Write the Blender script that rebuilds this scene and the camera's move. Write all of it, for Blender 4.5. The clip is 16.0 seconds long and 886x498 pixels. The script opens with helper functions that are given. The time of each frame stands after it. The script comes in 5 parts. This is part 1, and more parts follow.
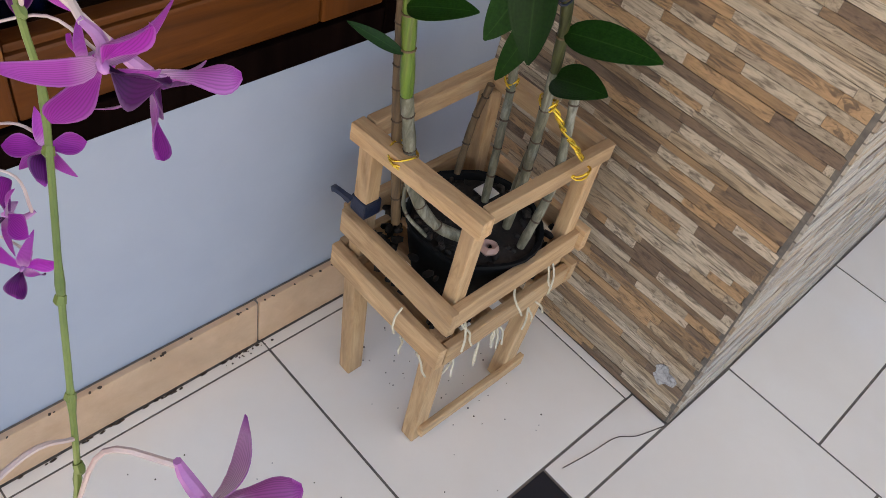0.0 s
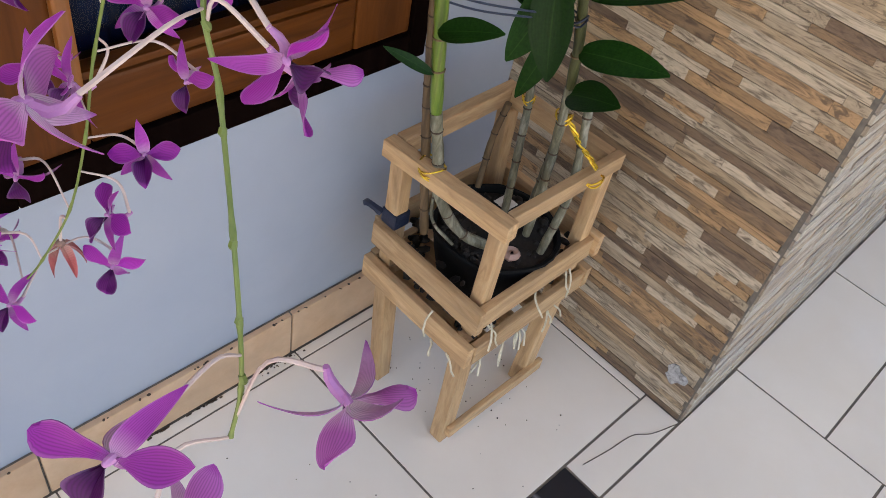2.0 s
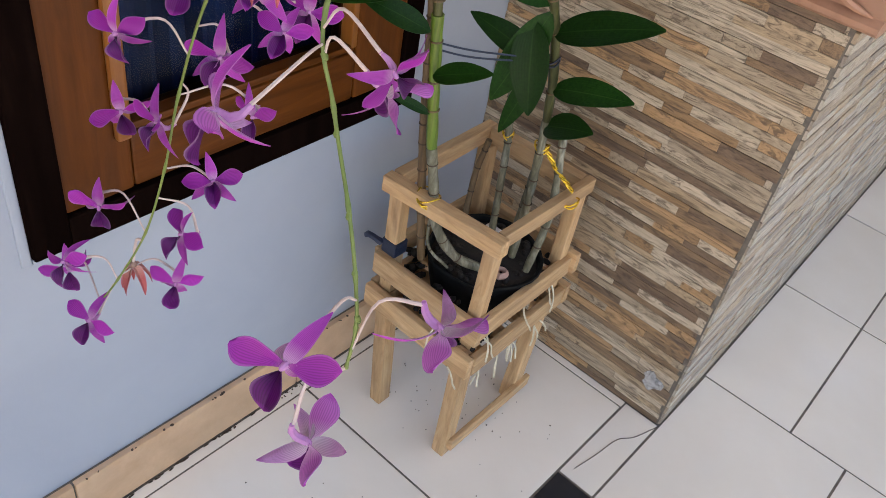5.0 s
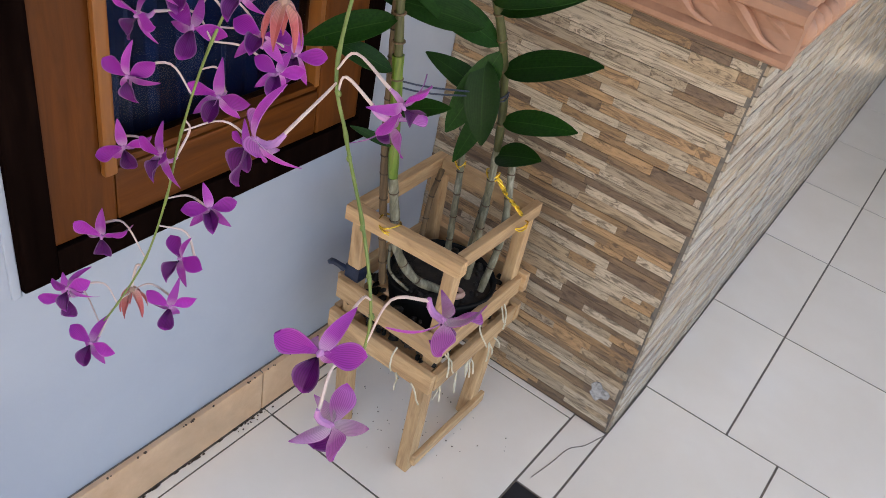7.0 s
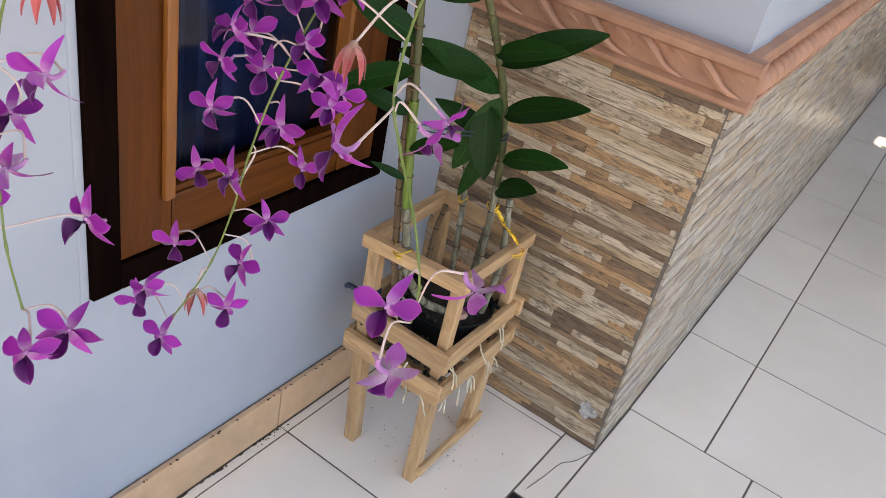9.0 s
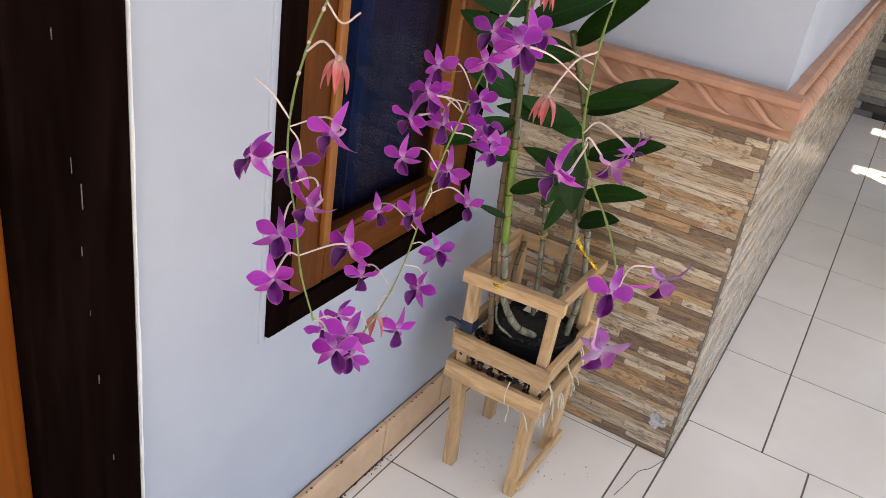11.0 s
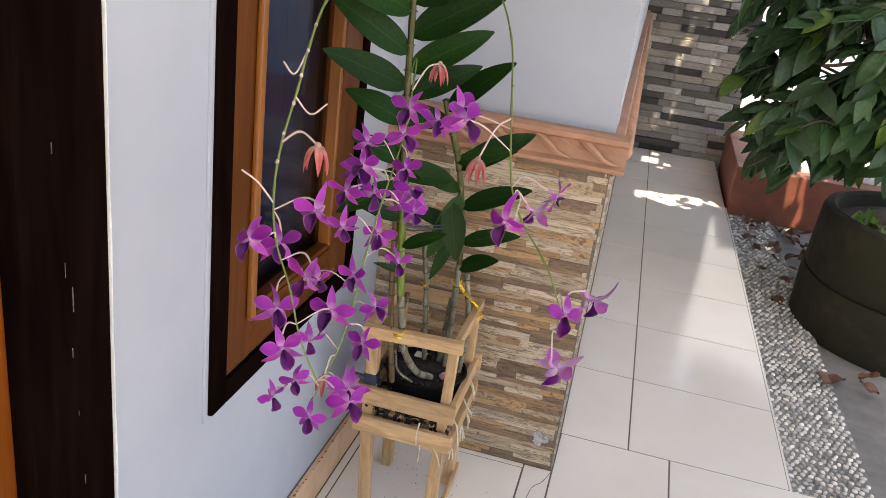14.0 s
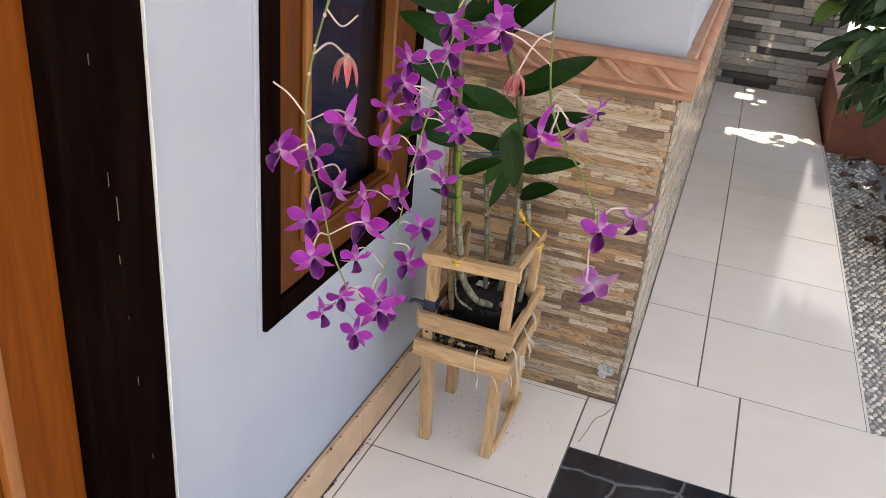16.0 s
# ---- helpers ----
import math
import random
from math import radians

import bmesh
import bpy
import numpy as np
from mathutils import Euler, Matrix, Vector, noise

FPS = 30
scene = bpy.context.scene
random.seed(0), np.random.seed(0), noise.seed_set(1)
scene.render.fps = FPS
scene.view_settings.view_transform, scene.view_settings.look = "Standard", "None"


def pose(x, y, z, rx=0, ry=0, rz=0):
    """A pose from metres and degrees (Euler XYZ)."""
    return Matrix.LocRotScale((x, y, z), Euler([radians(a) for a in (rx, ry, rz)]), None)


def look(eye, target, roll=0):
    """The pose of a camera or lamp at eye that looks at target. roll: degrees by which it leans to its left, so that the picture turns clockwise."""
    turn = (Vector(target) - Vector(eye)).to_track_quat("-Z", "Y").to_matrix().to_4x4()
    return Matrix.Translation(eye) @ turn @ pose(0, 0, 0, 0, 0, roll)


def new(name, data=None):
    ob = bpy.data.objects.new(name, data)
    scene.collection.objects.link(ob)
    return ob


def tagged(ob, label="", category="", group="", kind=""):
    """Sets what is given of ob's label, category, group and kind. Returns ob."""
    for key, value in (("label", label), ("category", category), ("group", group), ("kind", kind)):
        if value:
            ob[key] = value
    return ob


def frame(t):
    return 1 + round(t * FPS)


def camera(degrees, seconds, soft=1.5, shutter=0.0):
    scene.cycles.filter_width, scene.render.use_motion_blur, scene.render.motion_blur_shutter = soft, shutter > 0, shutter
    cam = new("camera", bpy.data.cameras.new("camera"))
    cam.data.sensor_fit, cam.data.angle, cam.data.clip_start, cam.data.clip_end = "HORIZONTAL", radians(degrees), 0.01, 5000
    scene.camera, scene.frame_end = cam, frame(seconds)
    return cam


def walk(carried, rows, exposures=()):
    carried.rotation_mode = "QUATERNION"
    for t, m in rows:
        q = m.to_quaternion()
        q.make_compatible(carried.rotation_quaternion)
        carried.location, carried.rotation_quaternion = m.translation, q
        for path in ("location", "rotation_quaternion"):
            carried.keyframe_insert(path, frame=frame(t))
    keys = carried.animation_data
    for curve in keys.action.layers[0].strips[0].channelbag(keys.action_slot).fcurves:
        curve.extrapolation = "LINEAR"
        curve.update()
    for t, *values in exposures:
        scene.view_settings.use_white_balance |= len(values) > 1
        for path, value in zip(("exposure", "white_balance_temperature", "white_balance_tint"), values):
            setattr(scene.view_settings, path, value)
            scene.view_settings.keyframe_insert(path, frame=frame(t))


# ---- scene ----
cam = camera(55.6, 16.0, soft=0.5)
PATH = [
    (0, (0.665, -0.892, 1.119), (-0.158, 0.203, -0.338), 14.4),
    (0.5, (0.677, -0.901, 1.122), (-0.171, 0.201, -0.316), 13.5),
    (1, (0.678, -0.913, 1.129), (-0.18, 0.192, -0.3), 13.4),
    (1.5, (0.689, -0.949, 1.141), (-0.179, 0.167, -0.274), 13.2),
    (2, (0.696, -0.977, 1.15), (-0.173, 0.151, -0.255), 12.5),
    (2.5, (0.695, -0.987, 1.164), (-0.191, 0.131, -0.237), 11.0),
    (3, (0.704, -0.995, 1.172), (-0.182, 0.154, -0.206), 11.0),
    (3.5, (0.699, -1.006, 1.176), (-0.184, 0.169, -0.18), 11.9),
    (6, (0.758, -1.181, 1.202), (-0.102, 0.135, -0.034), 10.8),
    (6.5, (0.755, -1.194, 1.211), (-0.075, 0.159, -0.006), 12.3),
    (7, (0.75, -1.204, 1.221), (-0.039, 0.193, 0.026), 12.5),
    (7.5, (0.79, -1.245, 1.217), (-0.003, 0.19, 0.071), 13.7),
    (8, (0.804, -1.276, 1.244), (-0.006, 0.177, 0.133), 13.5),
    (8.5, (0.825, -1.331, 1.246), (-0.013, 0.137, 0.178), 13.5),
    (9, (0.808, -1.368, 1.256), (-0.01, 0.112, 0.189), 12.7),
    (9.2, (0.824, -1.396, 1.27), (0.01, 0.092, 0.209), 13.6),
    (11.3, (0.703, -1.712, 1.26), (-0.073, -0.075, 0.411), 7.7),
    (11.5, (0.715, -1.748, 1.252), (-0.022, -0.069, 0.454), 6.9),
    (12, (0.706, -1.833, 1.262), (0.072, -0.122, 0.442), 7.7),
    (12.5, (0.628, -1.845, 1.279), (0.038, -0.114, 0.468), 7.1),
    (13, (0.584, -1.859, 1.291), (0.084, -0.079, 0.527), 6.6),
    (13.5, (0.573, -1.855, 1.291), (0.155, -0.053, 0.531), 7.5),
    (14, (0.568, -1.853, 1.286), (0.17, -0.035, 0.553), 7.5),
    (14.5, (0.569, -1.855, 1.319), (0.167, 0.005, 0.705), 6.6),
    (15, (0.572, -1.874, 1.3), (0.214, -0.053, 0.556), 7.6),
    (15.5, (0.576, -1.871, 1.279), (0.177, -0.097, 0.447), 7.4),
    (16, (0.646, -1.844, 1.259), (0.064, -0.141, 0.386), 5.3),
]
walk(cam, [(t, look(eye, target, roll)) for t, eye, target, roll in PATH], exposures=((0.0, 1.46, 7500, 13), (9.0, 1.58, 7450, 12), (11.5, 1.64, 8000, 14), (16.0, 1.64, 8000, 14)))

# ---- world, sun, exposure ----
SUN_DIR = Vector((0.08, -0.36, 1.20)).normalized()      # towards the sun
sky = bpy.data.worlds.new("sky")
scene.world = sky
sky.use_nodes = True
_n = sky.node_tree.nodes
_sky = _n.new("ShaderNodeTexSky")
_sky.sky_type, _sky.sun_disc = "NISHITA", False
_sky.sun_elevation = math.asin(SUN_DIR.z)
_sky.sun_rotation = math.atan2(SUN_DIR.x, SUN_DIR.y)
sky.node_tree.links.new(_sky.outputs[0], _n["Background"].inputs[0])
_n["Background"].inputs[1].default_value = 0.15
sun_data = bpy.data.lights.new("sun", "SUN")
sun_data.energy, sun_data.angle, sun_data.color = 4.5, radians(0.55), (1.0, 0.95, 0.87)
sun = new("sun", sun_data)
sun.matrix_world = look(SUN_DIR * 20, (0, 0, 0))


# ---- materials ----
def material(name, rough=0.6, metal=0.0, coat=0.0, spec=0.5):
    m = bpy.data.materials.new(name)
    m.use_nodes = True
    b = m.node_tree.nodes["Principled BSDF"]
    b.inputs["Roughness"].default_value = rough
    b.inputs["Metallic"].default_value = metal
    b.inputs["Coat Weight"].default_value = coat
    b.inputs["Coat Roughness"].default_value = 0.15
    b.inputs["Specular IOR Level"].default_value = spec
    return m, m.node_tree.nodes, m.node_tree.links, b


def coords(nodes, links, stretch, vary=True, turn=(0, 0, 0)):
    """Object coordinates, shifted by each object's own random number."""
    tc = nodes.new("ShaderNodeTexCoord")
    mp = nodes.new("ShaderNodeMapping")
    mp.inputs["Scale"].default_value = stretch
    mp.inputs["Rotation"].default_value = turn
    links.new(tc.outputs["Object"], mp.inputs["Vector"])
    if not vary:
        return mp.outputs[0]
    info = nodes.new("ShaderNodeObjectInfo")
    mul = nodes.new("ShaderNodeVectorMath")
    mul.operation = "SCALE"
    mul.inputs[0].default_value = (37.0, 53.0, 71.0)
    links.new(info.outputs["Random"], mul.inputs["Scale"])
    add = nodes.new("ShaderNodeVectorMath")
    links.new(mp.outputs[0], add.inputs[0])
    links.new(mul.outputs[0], add.inputs[1])
    return add.outputs[0]


def ramp(nodes, stops):
    r = nodes.new("ShaderNodeValToRGB")
    e = r.color_ramp.elements
    while len(e) < len(stops):
        e.new(0.5)
    for k, (p, c) in zip(e, stops):
        k.position, k.color = p, (*c, 1)
    return r


def noise_tex(nodes, links, vec, scale, detail=5, rough=0.6, distort=0.0):
    n = nodes.new("ShaderNodeTexNoise")
    n.inputs["Scale"].default_value, n.inputs["Detail"].default_value = scale, detail
    n.inputs["Roughness"].default_value, n.inputs["Distortion"].default_value = rough, distort
    links.new(vec, n.inputs["Vector"])
    return n


def mix(nodes, links, a, b, fac, kind="MIX"):
    x = nodes.new("ShaderNodeMixRGB")
    x.blend_type = kind
    for s, v in ((1, a), (2, b), (0, fac)):
        if isinstance(v, (int, float)):
            x.inputs[s].default_value = v
        elif isinstance(v, tuple):
            x.inputs[s].default_value = (*v, 1)
        else:
            links.new(v, x.inputs[s])
    return x.outputs[0]


def surface(name, stops, scale=8, stretch=(1, 1, 1), rough=0.6, stain=None, stain_scale=2.0, stain_amount=0.5,
            bump=0.15, bump_scale=None, coat=0.0, metal=0.0, spec=0.5, vary=True, tone=0.0, island=0.0, distort=0.3, rough_var=0.12):
    """Two scales of colour, a rougher and a smoother patchiness, and a fine relief."""
    m, n, l, b = material(name, rough, metal, coat, spec)
    v = coords(n, l, stretch, vary)
    fine = noise_tex(n, l, v, scale, 6, 0.65, distort)
    col = ramp(n, stops)
    l.new(fine.outputs["Fac"], col.inputs[0])
    out = col.outputs[0]
    if stain:
        big = noise_tex(n, l, v, stain_scale, 4, 0.55, 0.5)
        cut = ramp(n, [(0.45, (0, 0, 0)), (0.7, (stain_amount,) * 3)])
        l.new(big.outputs["Fac"], cut.inputs[0])
        out = mix(n, l, out, stain, cut.outputs[0])
    for amount, socket in ((tone, "obj"), (island, "geo")):
        if amount:
            src = n.new("ShaderNodeObjectInfo").outputs["Random"] if socket == "obj" else n.new("ShaderNodeNewGeometry").outputs["Random Per Island"]
            r = ramp(n, [(0, (1 - amount,) * 3), (1, (1 + amount * 0.6,) * 3)])
            l.new(src, r.inputs[0])
            out = mix(n, l, out, r.outputs[0], 1.0, "MULTIPLY")
    l.new(out, b.inputs["Base Color"])
    rr = n.new("ShaderNodeMapRange")
    rr.inputs["To Min"].default_value, rr.inputs["To Max"].default_value = max(0.02, rough - rough_var), min(1, rough + rough_var)
    l.new(noise_tex(n, l, v, scale * 0.6, 3).outputs["Fac"], rr.inputs["Value"])
    l.new(rr.outputs[0], b.inputs["Roughness"])
    if bump:
        bp = n.new("ShaderNodeBump")
        bp.inputs["Strength"].default_value, bp.inputs["Distance"].default_value = bump, 0.004
        l.new((noise_tex(n, l, v, bump_scale, 6) if bump_scale else fine).outputs["Fac"], bp.inputs["Height"])
        l.new(bp.outputs[0], b.inputs["Normal"])
    return m


def piece_tones(name, tones, grain, stretch, rough=0.45, bump=0.4, coat=0.0, source="obj", dark=(0.09, 0.055, 0.035), dark_at=0.62):
    """Pieces that each take one of several tones, with a grain along them and dark worn streaks."""
    m, n, l, b = material(name, rough, 0, coat)
    v = coords(n, l, stretch, True)
    src = n.new("ShaderNodeObjectInfo").outputs["Random"] if source == "obj" else n.new("ShaderNodeNewGeometry").outputs["Random Per Island"]
    r = ramp(n, [(i / len(tones), c) for i, c in enumerate(tones)])
    r.color_ramp.interpolation = "CONSTANT"
    l.new(src, r.inputs[0])
    g = noise_tex(n, l, v, grain, 7, 0.7, 0.6)
    shade = ramp(n, [(0.3, (0.62, 0.6, 0.58)), (0.5, (0.95, 0.94, 0.93)), (0.75, (1.2, 1.18, 1.15))])
    l.new(g.outputs["Fac"], shade.inputs[0])
    out = mix(n, l, r.outputs[0], shade.outputs[0], 1.0, "MULTIPLY")
    s = noise_tex(n, l, v, grain * 0.45, 5, 0.7, 1.2)
    cut = ramp(n, [(dark_at - 0.04, (0, 0, 0)), (dark_at + 0.08, (0.75, 0.75, 0.75))])
    l.new(s.outputs["Fac"], cut.inputs[0])
    out = mix(n, l, out, dark, cut.outputs[0])
    l.new(out, b.inputs["Base Color"])
    bp = n.new("ShaderNodeBump")
    bp.inputs["Strength"].default_value, bp.inputs["Distance"].default_value = bump, 0.002
    l.new(g.outputs["Fac"], bp.inputs["Height"])
    l.new(bp.outputs[0], b.inputs["Normal"])
    return m


WALL = surface("wall_paint", [(0.3, (0.362, 0.39, 0.455)), (0.7, (0.405, 0.434, 0.49))], 5, rough=0.6, stain=(0.345, 0.365, 0.41), stain_scale=1.6, stain_amount=0.35, bump=0.06, bump_scale=90, vary=False)
SKIRT = surface("skirting_tile", [(0.3, (0.56, 0.335, 0.19)), (0.6, (0.68, 0.44, 0.27)), (0.8, (0.74, 0.52, 0.35))], 14, rough=0.35, stain=(0.40, 0.27, 0.17), stain_scale=5, bump=0.1, bump_scale=120, tone=0.06)
CREAM = surface("cream_floor_tile", [(0.3, (0.86, 0.78, 0.675)), (0.7, (0.90, 0.83, 0.735))], 6, rough=0.13, spec=0.75, stain=(0.79, 0.71, 0.60), stain_scale=2.2, stain_amount=0.4, bump=0.03, bump_scale=40, tone=0.03, rough_var=0.07)
GROUT = surface("dark_grout", [(0.3, (0.10, 0.083, 0.068)), (0.7, (0.21, 0.175, 0.14))], 60, rough=0.9, bump=0.3, vary=False)
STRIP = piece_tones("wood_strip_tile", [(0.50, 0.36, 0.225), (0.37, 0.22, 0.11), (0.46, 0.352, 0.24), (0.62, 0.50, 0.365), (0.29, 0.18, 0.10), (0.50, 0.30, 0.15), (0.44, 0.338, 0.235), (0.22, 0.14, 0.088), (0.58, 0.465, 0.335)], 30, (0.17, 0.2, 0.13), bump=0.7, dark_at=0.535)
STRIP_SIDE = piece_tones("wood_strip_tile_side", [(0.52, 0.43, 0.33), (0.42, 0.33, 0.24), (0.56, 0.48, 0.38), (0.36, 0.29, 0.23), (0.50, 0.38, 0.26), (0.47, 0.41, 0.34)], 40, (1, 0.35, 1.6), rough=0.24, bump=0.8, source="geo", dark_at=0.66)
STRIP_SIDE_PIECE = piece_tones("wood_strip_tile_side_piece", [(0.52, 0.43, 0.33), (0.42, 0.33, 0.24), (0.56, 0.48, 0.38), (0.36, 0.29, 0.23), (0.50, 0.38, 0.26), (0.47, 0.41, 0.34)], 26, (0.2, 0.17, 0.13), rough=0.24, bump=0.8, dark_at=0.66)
LEDGE = piece_tones("ledge_stone", [(0.36, 0.34, 0.31), (0.13, 0.12, 0.11), (0.52, 0.50, 0.47), (0.22, 0.21, 0.20), (0.06, 0.056, 0.054), (0.38, 0.34, 0.29), (0.27, 0.26, 0.25), (0.45, 0.43, 0.41)], 14, (0.5, 0.5, 0.3), rough=0.7, bump=0.6, dark=(0.05, 0.047, 0.043), dark_at=0.64)
MOULD = surface("terracotta_moulding", [(0.3, (0.36, 0.175, 0.105)), (0.6, (0.46, 0.235, 0.145)), (0.8, (0.52, 0.29, 0.19))], 18, rough=0.5, stain=(0.31, 0.17, 0.115), stain_scale=6, bump=0.12, bump_scale=90)
DARKWOOD = surface("dark_stained_wood", [(0.3, (0.003, 0.0016, 0.0013)), (0.6, (0.006, 0.003, 0.0024)), (0.8, (0.013, 0.0065, 0.0045))], 14, stretch=(3, 3, 0.35), rough=0.9, stain=(0.022, 0.010, 0.007), stain_scale=7, stain_amount=0.15, bump=0.15, spec=0.0)
SASHWOOD = surface("brown_varnished_wood", [(0.3, (0.070, 0.019, 0.003)), (0.6, (0.122, 0.034, 0.005)), (0.8, (0.165, 0.050, 0.009))], 12, stretch=(4, 4, 0.4), rough=0.42, stain=(0.09, 0.032, 0.012), stain_scale=4, bump=0.1, coat=0.03, spec=0.16, distort=0.8)
SASHWOOD_H = surface("brown_varnished_wood_rail", [(0.3, (0.070, 0.019, 0.003)), (0.6, (0.122, 0.034, 0.005)), (0.8, (0.165, 0.050, 0.009))], 12, stretch=(4, 0.4, 4), rough=0.42, stain=(0.09, 0.032, 0.012), stain_scale=4, bump=0.1, coat=0.03, spec=0.16, distort=0.8)
BEAD = surface("orange_varnished_bead", [(0.3, (0.20, 0.065, 0.011)), (0.7, (0.29, 0.10, 0.02))], 16, stretch=(4, 4, 0.5), rough=0.35, bump=0.08, coat=0.15)
DOORWOOD = surface("orange_varnished_door", [(0.3, (0.11, 0.024, 0.002)), (0.6, (0.18, 0.044, 0.004)), (0.8, (0.24, 0.066, 0.008))], 9, stretch=(4, 4, 0.3), rough=0.6, stain=(0.10, 0.024, 0.003), stain_scale=3, bump=0.1, coat=0.0, spec=0.08, distort=1.0)
STANDWOOD = surface("raw_pine", [(0.25, (0.37, 0.20, 0.085)), (0.5, (0.55, 0.335, 0.165)), (0.75, (0.66, 0.44, 0.24))], 16, stretch=(0.7, 5, 5), rough=0.62, stain=(0.27, 0.155, 0.08), stain_scale=9, stain_amount=0.5, bump=0.25, tone=0.18, distort=1.2)
CEILING = surface("white_ceiling_paint", [(0.3, (0.74, 0.74, 0.73)), (0.7, (0.80, 0.80, 0.79))], 4, rough=0.8, bump=0.05, vary=False)
CONCRETE = surface("grey_concrete", [(0.3, (0.20, 0.185, 0.165)), (0.6, (0.29, 0.27, 0.245)), (0.8, (0.36, 0.335, 0.30))], 12, rough=0.85, stain=(0.11, 0.095, 0.075), stain_scale=2.5, stain_amount=0.6, bump=0.4, bump_scale=70, vary=False)
MOSSY = surface("mossy_concrete", [(0.3, (0.008, 0.0055, 0.0025)), (0.55, (0.022, 0.0155, 0.007)), (0.8, (0.075, 0.055, 0.028))], 9, rough=0.95, stain=(0.026, 0.025, 0.006), stain_scale=3.5, stain_amount=0.75, bump=0.5, bump_scale=55)
REDKERB = surface("red_painted_kerb", [(0.3, (0.19, 0.055, 0.03)), (0.6, (0.26, 0.08, 0.045)), (0.85, (0.33, 0.13, 0.08))], 10, rough=0.6, stain=(0.10, 0.05, 0.035), stain_scale=3, bump=0.2)
PEBBLE = surface("pale_pebbles", [(0.3, (0.60, 0.54, 0.46)), (0.7, (0.82, 0.76, 0.67))], 40, rough=0.5, bump=0.1, island=0.65)
WHITESTONE = surface("white_ledge", [(0.3, (0.62, 0.60, 0.57)), (0.7, (0.74, 0.72, 0.69))], 10, rough=0.6, bump=0.1)
SOIL = surface("dark_soil", [(0.3, (0.008, 0.0055, 0.004)), (0.7, (0.032, 0.022, 0.015))], 50, rough=0.95, bump=0.8)
DIRT = surface("brown_litter_soil", [(0.3, (0.05, 0.032, 0.02)), (0.6, (0.13, 0.085, 0.055)), (0.8, (0.22, 0.15, 0.10))], 30, rough=0.95, bump=0.8)
# near-black on purpose: the shade behind the glass is in this colour
INSIDE = surface("dark_glass_backing", [(0.3, (0.010, 0.012, 0.02)), (0.7, (0.018, 0.021, 0.034))], 3, rough=0.8, vary=False)

# black marble tile with pale veins
BLACK, _n, _l, _b = material("black_veined_tile", 0.12)
_v = coords(_n, _l, (1, 1, 1))
_w = noise_tex(_n, _l, _v, 6, 3)
_vo = _n.new("ShaderNodeTexVoronoi")
_vo.feature = "DISTANCE_TO_EDGE"
_vo.inputs["Scale"].default_value = 5.5
_l.new(mix(_n, _l, _v, _w.outputs["Color"], 0.06), _vo.inputs["Vector"])
_r = ramp(_n, [(0.0, (0.20, 0.20, 0.21)), (0.012, (0.10, 0.105, 0.115)), (0.03, (0.016, 0.018, 0.024))])
_l.new(_vo.outputs["Distance"], _r.inputs[0])
_l.new(_r.outputs[0], _b.inputs["Base Color"])

# window glass
GLASS, _n, _l, _b = material("window_glass", 0.02)
_b.inputs["Base Color"].default_value = (0.5, 0.60, 0.78, 1)
_b.inputs["Transmission Weight"].default_value = 1.0
_b.inputs["IOR"].default_value = 1.22
_b.inputs["Specular IOR Level"].default_value = 0.2


# ---- mesh helpers ----
def box_bm(x0, x1, y0, y1, z0, z1, bevel=0.0, seg=2, bm=None):
    b = bmesh.new()
    bmesh.ops.create_cube(b, size=1)
    bmesh.ops.scale(b, vec=(x1 - x0, y1 - y0, z1 - z0), verts=b.verts)
    bmesh.ops.translate(b, vec=((x0 + x1) / 2, (y0 + y1) / 2, (z0 + z1) / 2), verts=b.verts)
    if bevel:
        bmesh.ops.bevel(b, geom=b.edges[:], offset=bevel, segments=seg, affect="EDGES", profile=0.6)
    return b if bm is None else join_bm(bm, b)


def join_bm(a, b):
    me = bpy.data.meshes.new("tmp")
    b.to_mesh(me)
    b.free()
    a.from_mesh(me)
    bpy.data.meshes.remove(me)
    return a


def mesh_of(name, bm, mat, smooth=True):
    bmesh.ops.recalc_face_normals(bm, faces=bm.faces)
    me = bpy.data.meshes.new(name)
    bm.to_mesh(me)
    bm.free()
    me.materials.append(mat)
    if smooth:
        me.shade_smooth()
        me.set_sharp_from_angle(angle=radians(38))
        for f in me.polygons:      # broad flat faces stay flat, bevels stay round
            if max(abs(c) for c in f.normal) > 0.995 and f.area > 2e-5:
                f.use_smooth = False
    return me


def thing(name, label, category, at=(0, 0, 0), group="", kind=""):
    ob = new(name)
    ob.empty_display_size = 0.02
    ob.location = at
    return tagged(ob, label, category, group, kind)


def part(name, bm, mat, parent=None, label="", smooth=True):
    """Links a bmesh (in world coordinates) as one mesh object under a thing or part."""
    ob = new(name, mesh_of(name, bm, mat, smooth))
    if parent is not None:
        ob.parent = parent
        p, q = Vector((0, 0, 0)), parent
        while q is not None:
            p += q.location
            q = q.parent
        ob.location = -p
    if label:
        ob["label"] = label
    return ob


def structure(name, bm, mat, label, category, smooth=True):
    return tagged(part(name, bm, mat, None, "", smooth), label, category, "", "structure")


